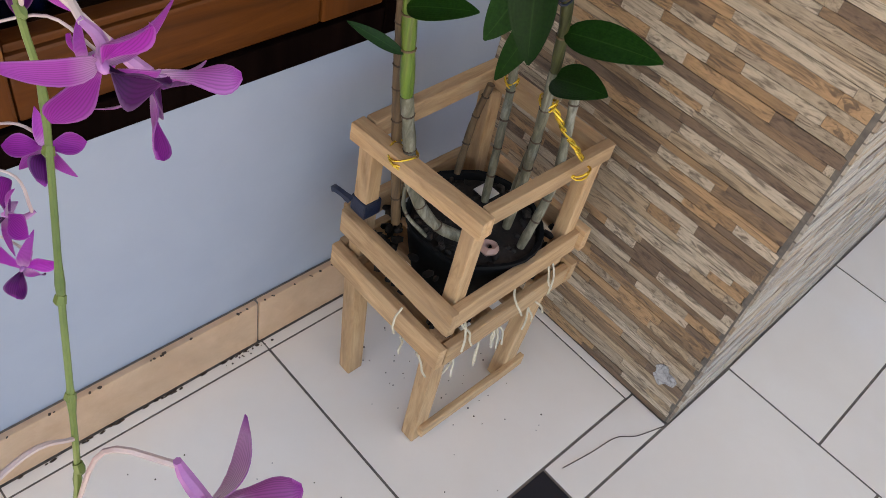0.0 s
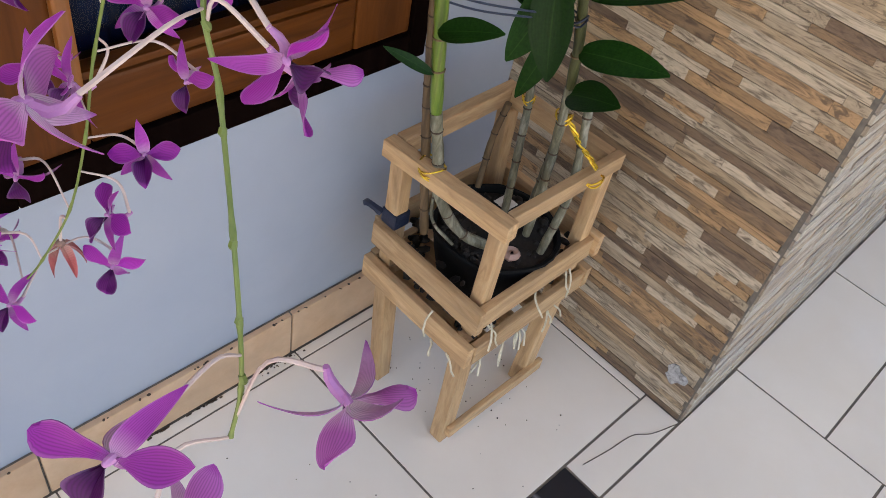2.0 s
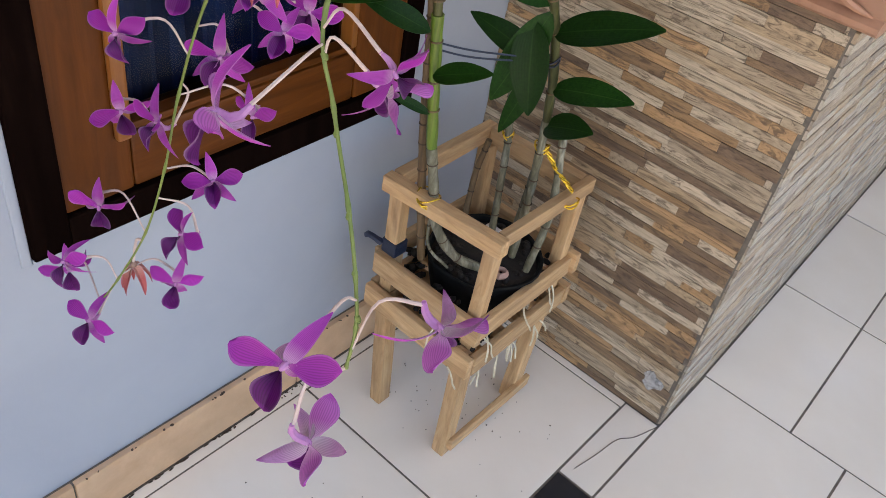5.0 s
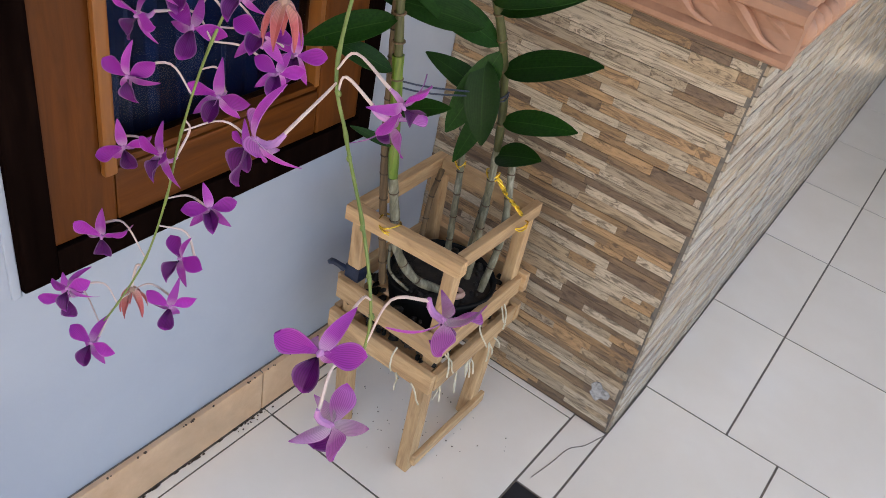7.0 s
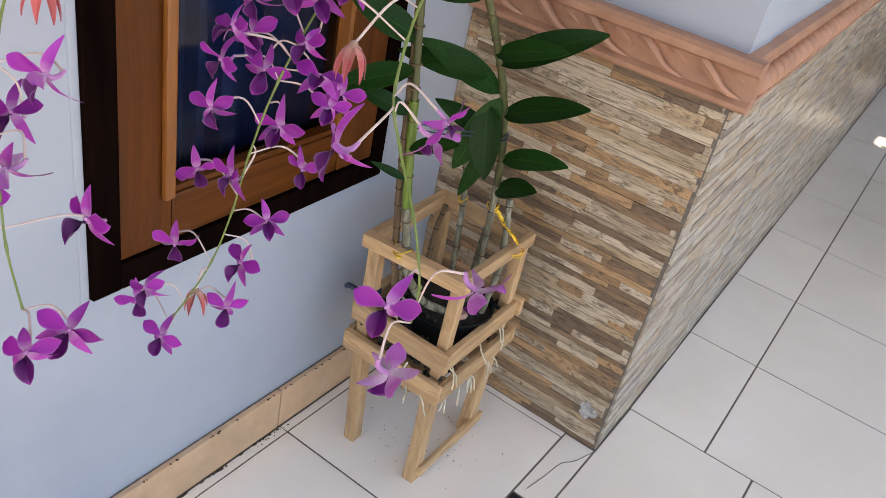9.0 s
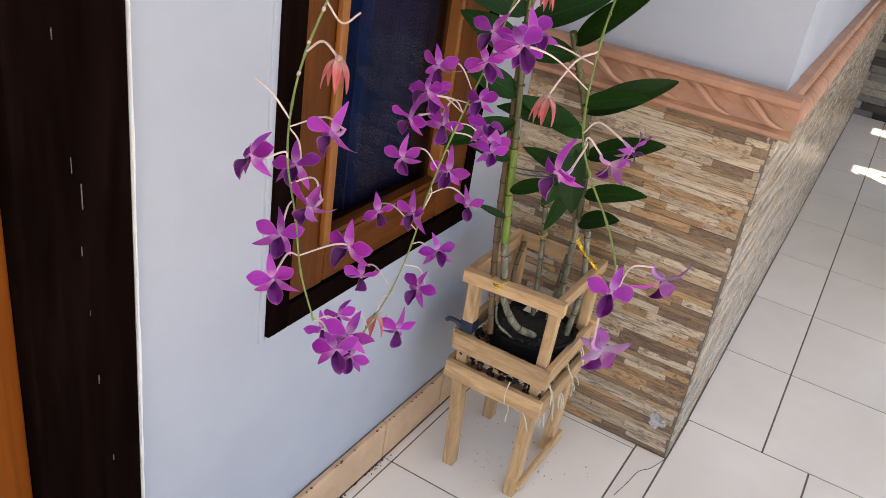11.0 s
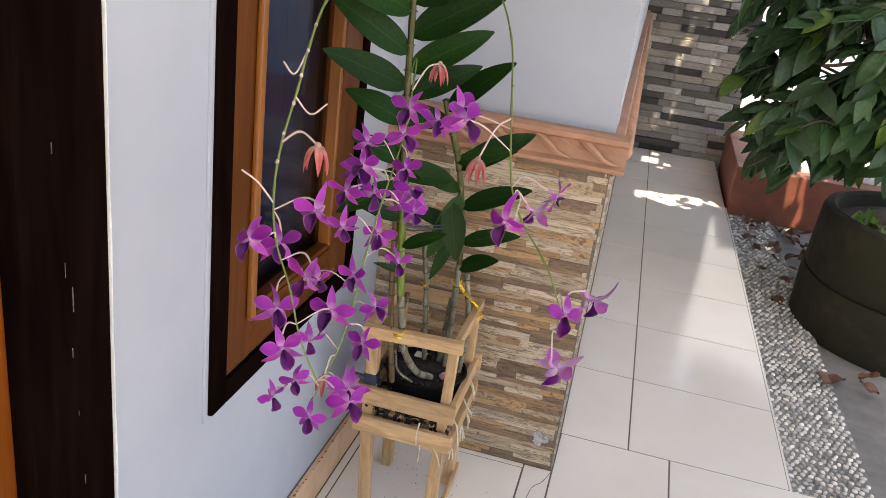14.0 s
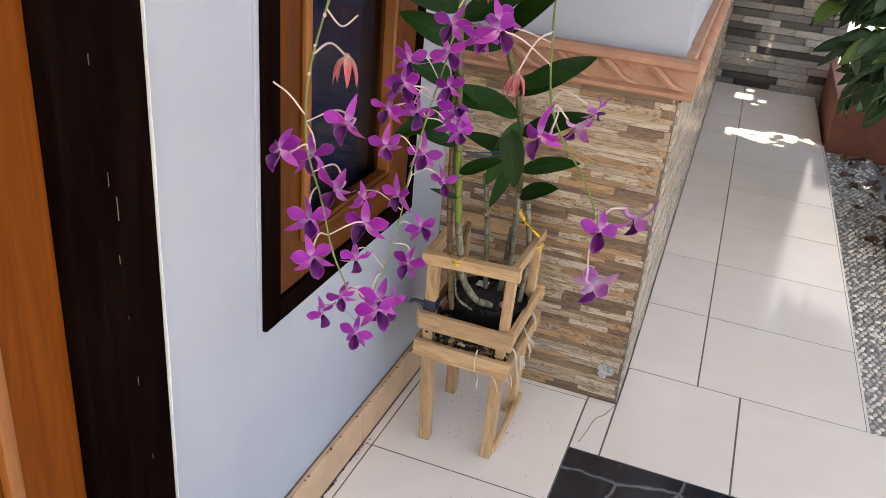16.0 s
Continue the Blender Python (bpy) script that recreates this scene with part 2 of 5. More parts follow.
def tube_bm(pts, radii, sides=8, bm=None, cap=True):
    """A round tube along a smooth line through the points."""
    b = bm or bmesh.new()
    P = [Vector(p) for p in pts]
    ring_prev = None
    up = Vector((0.31, 0.17, 0.93))
    for i, p in enumerate(P):
        d = (P[min(i + 1, len(P) - 1)] - P[max(i - 1, 0)]).normalized()
        s = d.cross(up)
        if s.length < 1e-3:
            s = d.cross(Vector((1, 0, 0)))
        s.normalize()
        u = s.cross(d).normalized()
        up = u
        r = radii[i] if isinstance(radii, (list, tuple)) else radii
        ring = [b.verts.new(p + (s * math.cos(a) + u * math.sin(a)) * r) for a in (2 * math.pi * k / sides for k in range(sides))]
        if ring_prev:
            for k in range(sides):
                b.faces.new((ring_prev[k], ring_prev[(k + 1) % sides], ring[(k + 1) % sides], ring[k]))
        elif cap:
            b.faces.new(ring[::-1])
        ring_prev = ring
    if cap:
        b.faces.new(ring_prev)
    return b


def smooth_line(pts, steps=6):
    """Catmull-Rom through the points."""
    P = [Vector(p) for p in pts]
    P = [2 * P[0] - P[1]] + P + [2 * P[-1] - P[-2]]
    out = []
    for i in range(1, len(P) - 2):
        a, b, c, d = P[i - 1:i + 3]
        for k in range(steps):
            t = k / steps
            out.append(0.5 * ((2 * b) + (c - a) * t + (2 * a - 5 * b + 4 * c - d) * t * t + (3 * b - a - 3 * c + d) * t ** 3))
    out.append(P[-2])
    return out


# ---- large structure ----
PX, DADO = 0.523, 0.80            # pillar's outer corner, top of the wall tiles
WIN = (-0.832, -0.226, 0.513, 1.95)  # window opening: y0, y1, z0, z1
DOOR_Y = -1.075
FAR_Y, EDGE_X = 3.86, 1.137
KERB_Y = 2.80
LEAN = 0.0185                     # the walkway runs slightly towards -x as it goes back
LEAN_M = Matrix(((1, -LEAN, 0, 0), (0, 1, 0, 0), (0, 0, 1, 0), (0, 0, 0, 1)))


def leant(bm):
    bmesh.ops.transform(bm, matrix=LEAN_M, verts=bm.verts)
    return bm


def turn_back(ob):
    """Turns a piece of the walkway's side about the wall's corner."""
    ob.matrix_basis = Matrix.Translation((PX, 0, 0)) @ Matrix.Rotation(math.atan(LEAN), 4, "Z") @ Matrix.Translation((-PX, 0, 0)) @ ob.matrix_basis
    return ob


# blue wall with the window's opening, end to end pieces in one mesh
bm = box_bm(-0.15, 0, WIN[1], 0.15, 0, 2.7)
box_bm(-0.15, 0, WIN[0], WIN[1], 0, WIN[2], bm=bm)
box_bm(-0.15, 0, WIN[0], WIN[1], WIN[3], 2.7, bm=bm)
box_bm(-0.15, 0, DOOR_Y, WIN[0], 0, 2.7, bm=bm)
box_bm(-0.15, 0, -2.05, DOOR_Y, 2.15, 2.7, bm=bm)
box_bm(-0.15, 0, -4.5, -2.05, 0, 2.7, bm=bm)
structure("wall_west", bm, WALL, "pale blue-grey painted plaster wall with a window", "wall")
structure("wall_north", box_bm(0, PX - 0.012, 0.012, 0.14, 0, 2.7), WALL, "pale grey painted wall end above the wood-look tiles", "wall")
structure("wall_side", leant(box_bm(PX - 0.14, PX - 0.012, 0.14, FAR_Y, 0, 2.7)), WALL, "pale painted side wall along the walkway", "wall")
# ceiling out of view, added and sized to shade the porch
bm = box_bm(-0.15, 1.85, -2.7, 0.9, 2.7, 2.82)
box_bm(-0.15, 0.60, 0.9, 3.74, 2.7, 2.82, bm=bm)
box_bm(0.60, 1.42, 0.9, 1.74, 2.7, 2.82, bm=bm)
# unseen roof sheet over the walkway's end, its gaps cut to place sun patches
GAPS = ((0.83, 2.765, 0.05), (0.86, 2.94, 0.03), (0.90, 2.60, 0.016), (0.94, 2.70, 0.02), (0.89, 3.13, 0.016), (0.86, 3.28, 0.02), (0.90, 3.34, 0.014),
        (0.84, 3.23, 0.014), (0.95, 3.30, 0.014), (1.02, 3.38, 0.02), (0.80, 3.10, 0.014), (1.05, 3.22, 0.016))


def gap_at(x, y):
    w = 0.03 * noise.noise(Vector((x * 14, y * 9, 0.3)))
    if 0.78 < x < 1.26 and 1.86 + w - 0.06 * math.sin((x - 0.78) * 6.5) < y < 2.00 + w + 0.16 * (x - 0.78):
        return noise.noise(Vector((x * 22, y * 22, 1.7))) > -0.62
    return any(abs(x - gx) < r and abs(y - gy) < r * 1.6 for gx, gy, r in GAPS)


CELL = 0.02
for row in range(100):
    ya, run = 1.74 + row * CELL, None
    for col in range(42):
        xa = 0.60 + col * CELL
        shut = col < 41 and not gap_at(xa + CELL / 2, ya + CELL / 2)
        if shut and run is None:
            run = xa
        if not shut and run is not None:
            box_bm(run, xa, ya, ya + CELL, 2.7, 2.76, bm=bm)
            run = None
structure("ceiling", bm, CEILING, "unseen white porch ceiling, its gaps cut to shape the sun patches", "ceiling")
# added box behind the window, its shade put into a near-black colour
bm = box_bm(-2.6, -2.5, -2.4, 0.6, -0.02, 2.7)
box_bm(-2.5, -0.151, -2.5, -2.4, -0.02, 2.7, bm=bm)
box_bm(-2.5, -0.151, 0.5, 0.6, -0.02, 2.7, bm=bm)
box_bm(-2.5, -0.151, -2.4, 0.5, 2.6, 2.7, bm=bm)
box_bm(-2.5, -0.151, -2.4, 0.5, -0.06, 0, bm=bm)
structure("wall_inner_room", bm, INSIDE, "added near-black box behind the window that keeps the glass dark", "wall")

# ground and slab
structure("ground", box_bm(-60, 60, -60, 60, -0.30, -0.05), CONCRETE, "grey weathered concrete yard", "ground")
bm = box_bm(0, 3.2, -4.5, 0.185, -0.06, -0.0016)
join_bm(bm, leant(box_bm(PX - 0.13, EDGE_X, 0.185, FAR_Y, -0.06, -0.0016)))
floor = structure("floor", bm, GROUT, "cream glazed tile porch floor with dark joints", "floor")

# skirting
skirting = structure("baseboard", box_bm(0.0, 0.010, DOOR_Y, 0.0, 0, 0.098), GROUT, "orange-tan ceramic skirting tiles along the wall", "skirting")
_y = -0.002
for w in (0.20, 0.235, 0.41, 0.197):
    part("tile", box_bm(0.004, 0.014, max(_y - w, DOOR_Y) + 0.0015, _y - 0.0015, 0.003, 0.100, 0.002), SKIRT, skirting)
    _y -= w


# ---- window ----
def upright(y0, y1, z0, z1, x0, x1, bevel=0.003):
    return box_bm(x0, x1, y0, y1, z0, z1, bevel)


window = thing("window_1", "dark-framed brown varnished window with dark glass in the blue wall", "window", (0, -0.52, 0.505), kind="structure")
y0, y1, z0, z1 = WIN
part("frame_stile", upright(y0, y0 + 0.045, z0, z1, -0.12, 0.011), DARKWOOD, window)
part("frame_stile", upright(y1 - 0.031, y1, z0, z1, -0.12, 0.011), DARKWOOD, window)
part("frame_sill", upright(y0 + 0.045, y1 - 0.031, z0, z0 + 0.042, -0.12, 0.011), DARKWOOD, window)
part("frame_head", upright(y0 + 0.045, y1 - 0.031, z1 - 0.05, z1, -0.12, 0.011), DARKWOOD, window)
sash = part("sash", upright(-0.787, -0.701, z0 + 0.044, z1 - 0.052, -0.05, 0.006, 0.004), SASHWOOD, window)
part("stile", upright(-0.352, -0.258, z0 + 0.044, z1 - 0.052, -0.05, 0.006, 0.004), SASHWOOD, sash)
part("bottom_rail", upright(-0.700, -0.353, z0 + 0.044, z0 + 0.118, -0.05, 0.005, 0.004), SASHWOOD_H, sash)
part("top_rail", upright(-0.700, -0.353, z1 - 0.14, z1 - 0.052, -0.05, 0.005, 0.004), SASHWOOD_H, sash)
part("glazing_bead", upright(-0.721, -0.703, z0 + 0.119, z1 - 0.12, 0.0065, 0.017, 0.004), BEAD, sash, "orange varnished glazing bead")
part("glazing_bead", upright(-0.361, -0.350, z0 + 0.124, z1 - 0.142, -0.02, 0.004, 0.003), BEAD, sash)
part("glazing_bead", upright(-0.699, -0.354, z0 + 0.119, z0 + 0.129, -0.02, 0.003, 0.003), SASHWOOD_H, sash)
part("pane", upright(-0.702, -0.350, z0 + 0.116, z1 - 0.13, -0.034, -0.029, 0), GLASS, window, "dark reflecting glass pane")
bm = box_bm(-0.005, 0.004, y0 - 0.012, y0 - 0.0005, z0 - 0.008, z1, 0.002)
box_bm(-0.005, 0.0035, y0, y1 + 0.008, z0 - 0.008, z0 - 0.0005, 0.002, bm=bm)
tagged(part("trim", bm, WALL), "ragged plaster edge round the window frame", "trim", "", "structure")

# added folded sheet: its blue stands in for the reflection in the glass
BLUEBACKING = surface("blue_glass_backing", [(0.3, (0.005, 0.019, 0.062)), (0.7, (0.009, 0.034, 0.10))], 30, rough=0.9, bump=0.2, vary=False)
bm = bmesh.new()
rows = []
for i in range(61):
    y = -0.775 + 0.51 * i / 60
    x = -0.095 + 0.014 * math.sin(i * 0.9) + 0.008 * math.sin(i * 2.3)
    rows.append([bm.verts.new((x + dx, y, z)) for dx, z in ((0, 0.56), (0, 1.9), (-0.003, 1.9), (-0.003, 0.56))])
for p, q in zip(rows, rows[1:]):
    for k in range(4):
        bm.faces.new((p[k], p[(k + 1) % 4], q[(k + 1) % 4], q[k]))
bm.faces.new(rows[0]), bm.faces.new(rows[-1][::-1])
tagged(part("curtain", bm, BLUEBACKING), "added dark blue folded sheet giving the window glass its reflected blue", "curtain")
# rod added to go with the blue sheet
tagged(part("curtain_rod", tube_bm([(-0.095, -0.783, 1.905), (-0.095, -0.262, 1.905)], 0.008, 8), DARKWOOD), "added dark rod above the blue sheet behind the glass", "curtain rod")

# ---- door at the wall's near end ----
door = thing("door_1", "orange-brown varnished wooden door in a dark frame", "door", (0, -1.5, 0), kind="structure")
part("frame_stile", upright(DOOR_Y - 0.142, DOOR_Y - 0.001, 0.0, 2.15, -0.13, 0.010, 0.006), DARKWOOD, door, "dark stained door frame with paint chips")
part("frame_stile", upright(-2.049, -1.96, 0.0, 2.15, -0.13, 0.010, 0.006), DARKWOOD, door)
part("frame_head", upright(-1.96, DOOR_Y - 0.142, 2.06, 2.15, -0.13, 0.010, 0.006), DARKWOOD, door)
bm = bmesh.new()
random.seed(61)
edge_pts = []
for k in range(87):
    z, w = k * 0.0248, 0.0035 + 0.003 * abs(noise.noise(Vector((k * 0.31, 2.0, 0.5)))) + random.uniform(0, 0.0012)
    edge_pts.append([bm.verts.new(q) for q in ((0.0003, DOOR_Y, z), (0.0112, DOOR_Y, z), (0.0100, DOOR_Y + w * 0.7, z), (0.0003, DOOR_Y + w, z))])
for p, q in zip(edge_pts, edge_pts[1:]):
    for k in range(4):
        bm.faces.new((p[k], p[(k + 1) % 4], q[(k + 1) % 4], q[k]))
bm.faces.new(edge_pts[0]), bm.faces.new(edge_pts[-1][::-1])
tagged(part("trim_caulk", bm, CEILING), "ragged white plaster line beside the dark door frame", "trim", "", "structure")
CHIP = surface("chipped_paint", [(0.3, (0.04, 0.034, 0.03)), (0.7, (0.14, 0.125, 0.11))], 200, rough=0.8, bump=0.3)
random.seed(6)
for y, z, L in ((-1.100, 0.60, 0.022), (-1.108, 0.835, 0.05), (-1.112, 0.78, 0.02), (-1.118, 0.88, 0.03), (-1.106, 0.70, 0.012), (-1.13, 1.02, 0.02), (-1.085, 0.47, 0.015)):
    part("paint_chip", box_bm(0.0095, 0.0106, y - 0.035, y - 0.035 + random.uniform(0.0008, 0.0018), z, z + L * 0.6, 0.0003, 1), CHIP, door)
leaf_ob = part("door_leaf", upright(-1.958, DOOR_Y - 0.143, 0.012, 2.055, -0.055, -0.012, 0.003), DOORWOOD, door)
for z_a, z_b in ((0.14, 0.86), (1.0, 1.94)):
    b = upright(-1.335, -1.315, z_a, z_b, -0.012, 0.002, 0.005)
    upright_b = upright(-1.85, -1.83, z_a, z_b, -0.012, 0.002, 0.005)
    join_bm(b, upright_b)
    box_bm(-0.012, 0.001, -1.829, -1.336, z_a, z_a + 0.02, 0.004, bm=b)
    box_bm(-0.012, 0.001, -1.829, -1.336, z_b - 0.02, z_b, 0.004, bm=b)
    part("panel_moulding", b, BEAD, leaf_ob)


# ---- terracotta moulding on top of the wall tiles ----
def profile_bm(prof, axis, a, b):
    """Extrudes a profile of (outward, z) along x (facing -y) or y (facing +x)."""
    bm = bmesh.new()
    ends = []
    for s in (a, b):
        ends.append([bm.verts.new((s, -o, z) if axis == "x" else (PX + o, s, z)) for o, z in prof])
    n = len(prof)
    for i in range(n):
        bm.faces.new((ends[0][i], ends[0][(i + 1) % n], ends[1][(i + 1) % n], ends[1][i]))
    bm.faces.new(ends[0])
    bm.faces.new(ends[1][::-1])
    return bm


PROF = [(-0.0135, 0.792), (0.016, 0.792), (0.022, 0.797), (0.022, 0.804), (0.012, 0.812), (0.010, 0.835), (0.014, 0.853), (0.026, 0.860), (0.026, 0.872), (0.018, 0.878), (-0.0135, 0.878)]
moulding = structure("trim_moulding", profile_bm(PROF, "x", 0.001, PX + 0.024), MOULD, "terracotta moulding with carved leaf swags and beads", "moulding")
PROF_SIDE = [(-0.0135, 0.792), (0.014, 0.792), (0.020, 0.797), (0.020, 0.804), (0.010, 0.812), (0.008, 0.850), (0.012, 0.862), (0.012, 0.872), (0.008, 0.878), (-0.0135, 0.878)]
part("side_moulding", leant(profile_bm(PROF_SIDE, "y", 0.0137, FAR_Y)), MOULD, moulding)
for k in range(5):
    x = 0.018 + 0.104 * k
    S = [(x, -0.009, 0.855), (x + 0.02, -0.017, 0.852), (x + 0.045, -0.021, 0.836), (x + 0.068, -0.020, 0.820), (x + 0.098, -0.011, 0.811)]
    part("carved_leaf", tube_bm(smooth_line(S, 4), [0.004, 0.005, 0.007, 0.008, 0.009, 0.0095, 0.010, 0.0095, 0.009, 0.008, 0.007, 0.006, 0.0055, 0.005, 0.004, 0.003, 0.002], 7), MOULD, moulding)
    S2 = [(x + 0.045, -0.008, 0.855), (x + 0.075, -0.013, 0.848), (x + 0.10, -0.009, 0.832)]
    part("carved_leaf", tube_bm(smooth_line(S2, 4), [0.002, 0.003, 0.004, 0.005, 0.0055, 0.005, 0.004, 0.003, 0.002], 6), MOULD, moulding)
bead_bm = bmesh.new()
bmesh.ops.create_icosphere(bead_bm, subdivisions=2, radius=0.013)
bead_me = mesh_of("bead", bead_bm, MOULD)
for k in range(92):
    b = new("bead", bead_me)
    b.parent = moulding
    b.location = (PX + 0.015 - LEAN * (0.035 + 0.0415 * k), 0.035 + 0.0415 * k, 0.836)
    b.scale = (1.5, 0.95, 1.7)

moulding.location.z = 0.010

# ---- planting stand ----
random.seed(3)
stand = thing("plant_stand", "raw pine slatted plant stand with open top frame", "plant stand", (0.205, -0.245, 0))


def stick(name, a, b, w, h, mat=STANDWOOD, parent=stand, label="", bevel=0.0022):
    """A bar of section w by h from a to b (h upright where it can be)."""
    a, b = Vector(a), Vector(b)
    d = (b - a).normalized()
    side = d.cross(Vector((0, 0, 1)))
    if side.length < 0.3:
        side = Vector((1, 0, 0)) - d * d.x
    side.normalize()
    up = side.cross(d).normalized()
    L = (b - a).length
    bm = box_bm(-L / 2, L / 2, -w / 2, w / 2, -h / 2, h / 2, bevel)
    bmesh.ops.subdivide_edges(bm, edges=[e for e in bm.edges if abs((e.verts[0].co - e.verts[1].co).x) > L * 0.6], cuts=3)
    for v in bm.verts:
        v.co += Vector((random.uniform(-1, 1), random.uniform(-1, 1), random.uniform(-1, 1))) * 0.0005
    ob = new(name, mesh_of(name, bm, mat))
    ob.parent = parent
    m = Matrix((d, side, up)).transposed().to_4x4()
    m.translation = (a + b) / 2 - parent.location
    ob.matrix_basis = m
    if label:
        ob["label"] = label
    return ob


# legs, a little splayed
stick("leg", (0.283, -0.343, 0.0), (0.288, -0.352, 0.268), 0.024, 0.027)
stick("leg", (0.133, -0.345, 0.0), (0.122, -0.352, 0.268), 0.024, 0.027)
stick("leg", (0.283, -0.158, 0.0), (0.286, -0.142, 0.268), 0.024, 0.027)
stick("leg", (0.123, -0.146, 0.0), (0.118, -0.142, 0.268), 0.024, 0.027)
stick("stretcher", (0.300, -0.350, 0.032), (0.298, -0.128, 0.032), 0.010, 0.024)
# lower and upper slats on four sides
for z, out in ((0.257, 0.001), (0.325, -0.004)):
    stick("slat", (0.098 - out, -0.372 - out, z), (0.315, -0.372 - out, z - 0.002), 0.013, 0.040)
    stick("slat", (0.309 + out, -0.364, z - 0.004), (0.305 + out, -0.122, z - 0.006), 0.012, 0.038)
    stick("slat", (0.315, -0.119, z), (0.098, -0.119, z), 0.013, 0.038)
    stick("slat", (0.100, -0.112, z), (0.100, -0.364, z), 0.013, 0.038)
for k in range(4):
    stick("base_slat", (0.108, -0.335 + 0.06 * k, 0.247), (0.300, -0.335 + 0.06 * k, 0.247), 0.036, 0.010)
# posts and top frame
stick("post", (0.286, -0.345, 0.270), (0.290, -0.345, 0.460), 0.021, 0.020)
stick("post", (0.121, -0.350, 0.270), (0.121, -0.354, 0.458), 0.024, 0.022)
stick("post", (0.288, -0.140, 0.270), (0.288, -0.138, 0.460), 0.021, 0.020)
stick("post", (0.118, -0.140, 0.270), (0.113, -0.142, 0.458), 0.024, 0.022)
stick("top_rail", (0.098, -0.362, 0.473), (0.308, -0.347, 0.473), 0.021, 0.026)
stick("top_rail", (0.292, -0.336, 0.473), (0.294, -0.117, 0.475), 0.014, 0.026)
stick("top_rail", (0.112, -0.133, 0.473), (0.286, -0.128, 0.473), 0.018, 0.029)
stick("top_rail", (0.108, -0.349, 0.473), (0.102, -0.124, 0.473), 0.018, 0.029)

# ---- foliage ----
def leaf_material(name, stops, rough=0.35, vein=(0.3, 0.4, 0.12), back=0.25, spec=0.5):
    m, n, l, b = material(name, rough, spec=spec)
    v = coords(n, l, (1, 1, 1))
    f = noise_tex(n, l, v, 35, 4, 0.6, 0.3)
    c = ramp(n, stops)
    l.new(f.outputs["Fac"], c.inputs[0])
    # mid rib and side veins along the blade (x along, y across)
    tc = n.new("ShaderNodeTexCoord")
    sep = n.new("ShaderNodeSeparateXYZ")
    l.new(tc.outputs["UV"], sep.inputs[0])
    ab = n.new("ShaderNodeMath")
    ab.operation = "ABSOLUTE"
    l.new(sep.outputs["Y"], ab.inputs[0])
    rib = ramp(n, [(0.0, (back,) * 3), (0.06, (0, 0, 0))])
    l.new(ab.outputs[0], rib.inputs[0])
    info = n.new("ShaderNodeObjectInfo")
    tone = ramp(n, [(0, (0.72,) * 3), (1, (1.25,) * 3)])
    l.new(info.outputs["Random"], tone.inputs[0])
    out = mix(n, l, c.outputs[0], vein, rib.outputs[0])
    out = mix(n, l, out, tone.outputs[0], 1.0, "MULTIPLY")
    l.new(out, b.inputs["Base Color"])
    b.inputs["Transmission Weight"].default_value = 0.0
    b.inputs["Subsurface Weight"].default_value = 0.0
    tr = n.new("ShaderNodeBsdfTranslucent")
    l.new(out, tr.inputs["Color"])
    ms = n.new("ShaderNodeMixShader")
    ms.inputs[0].default_value = 0.22
    l.new(b.outputs[0], ms.inputs[1])
    l.new(tr.outputs[0], ms.inputs[2])
    l.new(ms.outputs[0], n["Material Output"].inputs["Surface"])
    bp = n.new("ShaderNodeBump")
    bp.inputs["Strength"].default_value, bp.inputs["Distance"].default_value = 0.12, 0.002
    w = n.new("ShaderNodeTexWave")
    w.bands_direction = "Y"
    w.inputs["Scale"].default_value, w.inputs["Distortion"].default_value = 2.2, 1.0
    l.new(tc.outputs["UV"], w.inputs["Vector"])
    l.new(w.outputs["Fac"], bp.inputs["Height"])
    l.new(bp.outputs[0], b.inputs["Normal"])
    return m


TREELEAF = leaf_material("tree_leaf", [(0.3, (0.030, 0.078, 0.026)), (0.7, (0.066, 0.135, 0.046))], 0.27, (0.12, 0.2, 0.06))
YOUNGLEAF = leaf_material("young_leaf", [(0.3, (0.10, 0.19, 0.025)), (0.7, (0.17, 0.27, 0.045))], 0.4, (0.2, 0.3, 0.08))
DRYLEAF = leaf_material("dry_leaf", [(0.3, (0.12, 0.055, 0.03)), (0.7, (0.26, 0.13, 0.07))], 0.7, (0.3, 0.18, 0.1))
BARK = surface("grey_brown_bark", [(0.3, (0.06, 0.045, 0.03)), (0.7, (0.15, 0.115, 0.08))], 30, stretch=(2, 2, 0.6), rough=0.9, bump=0.6)


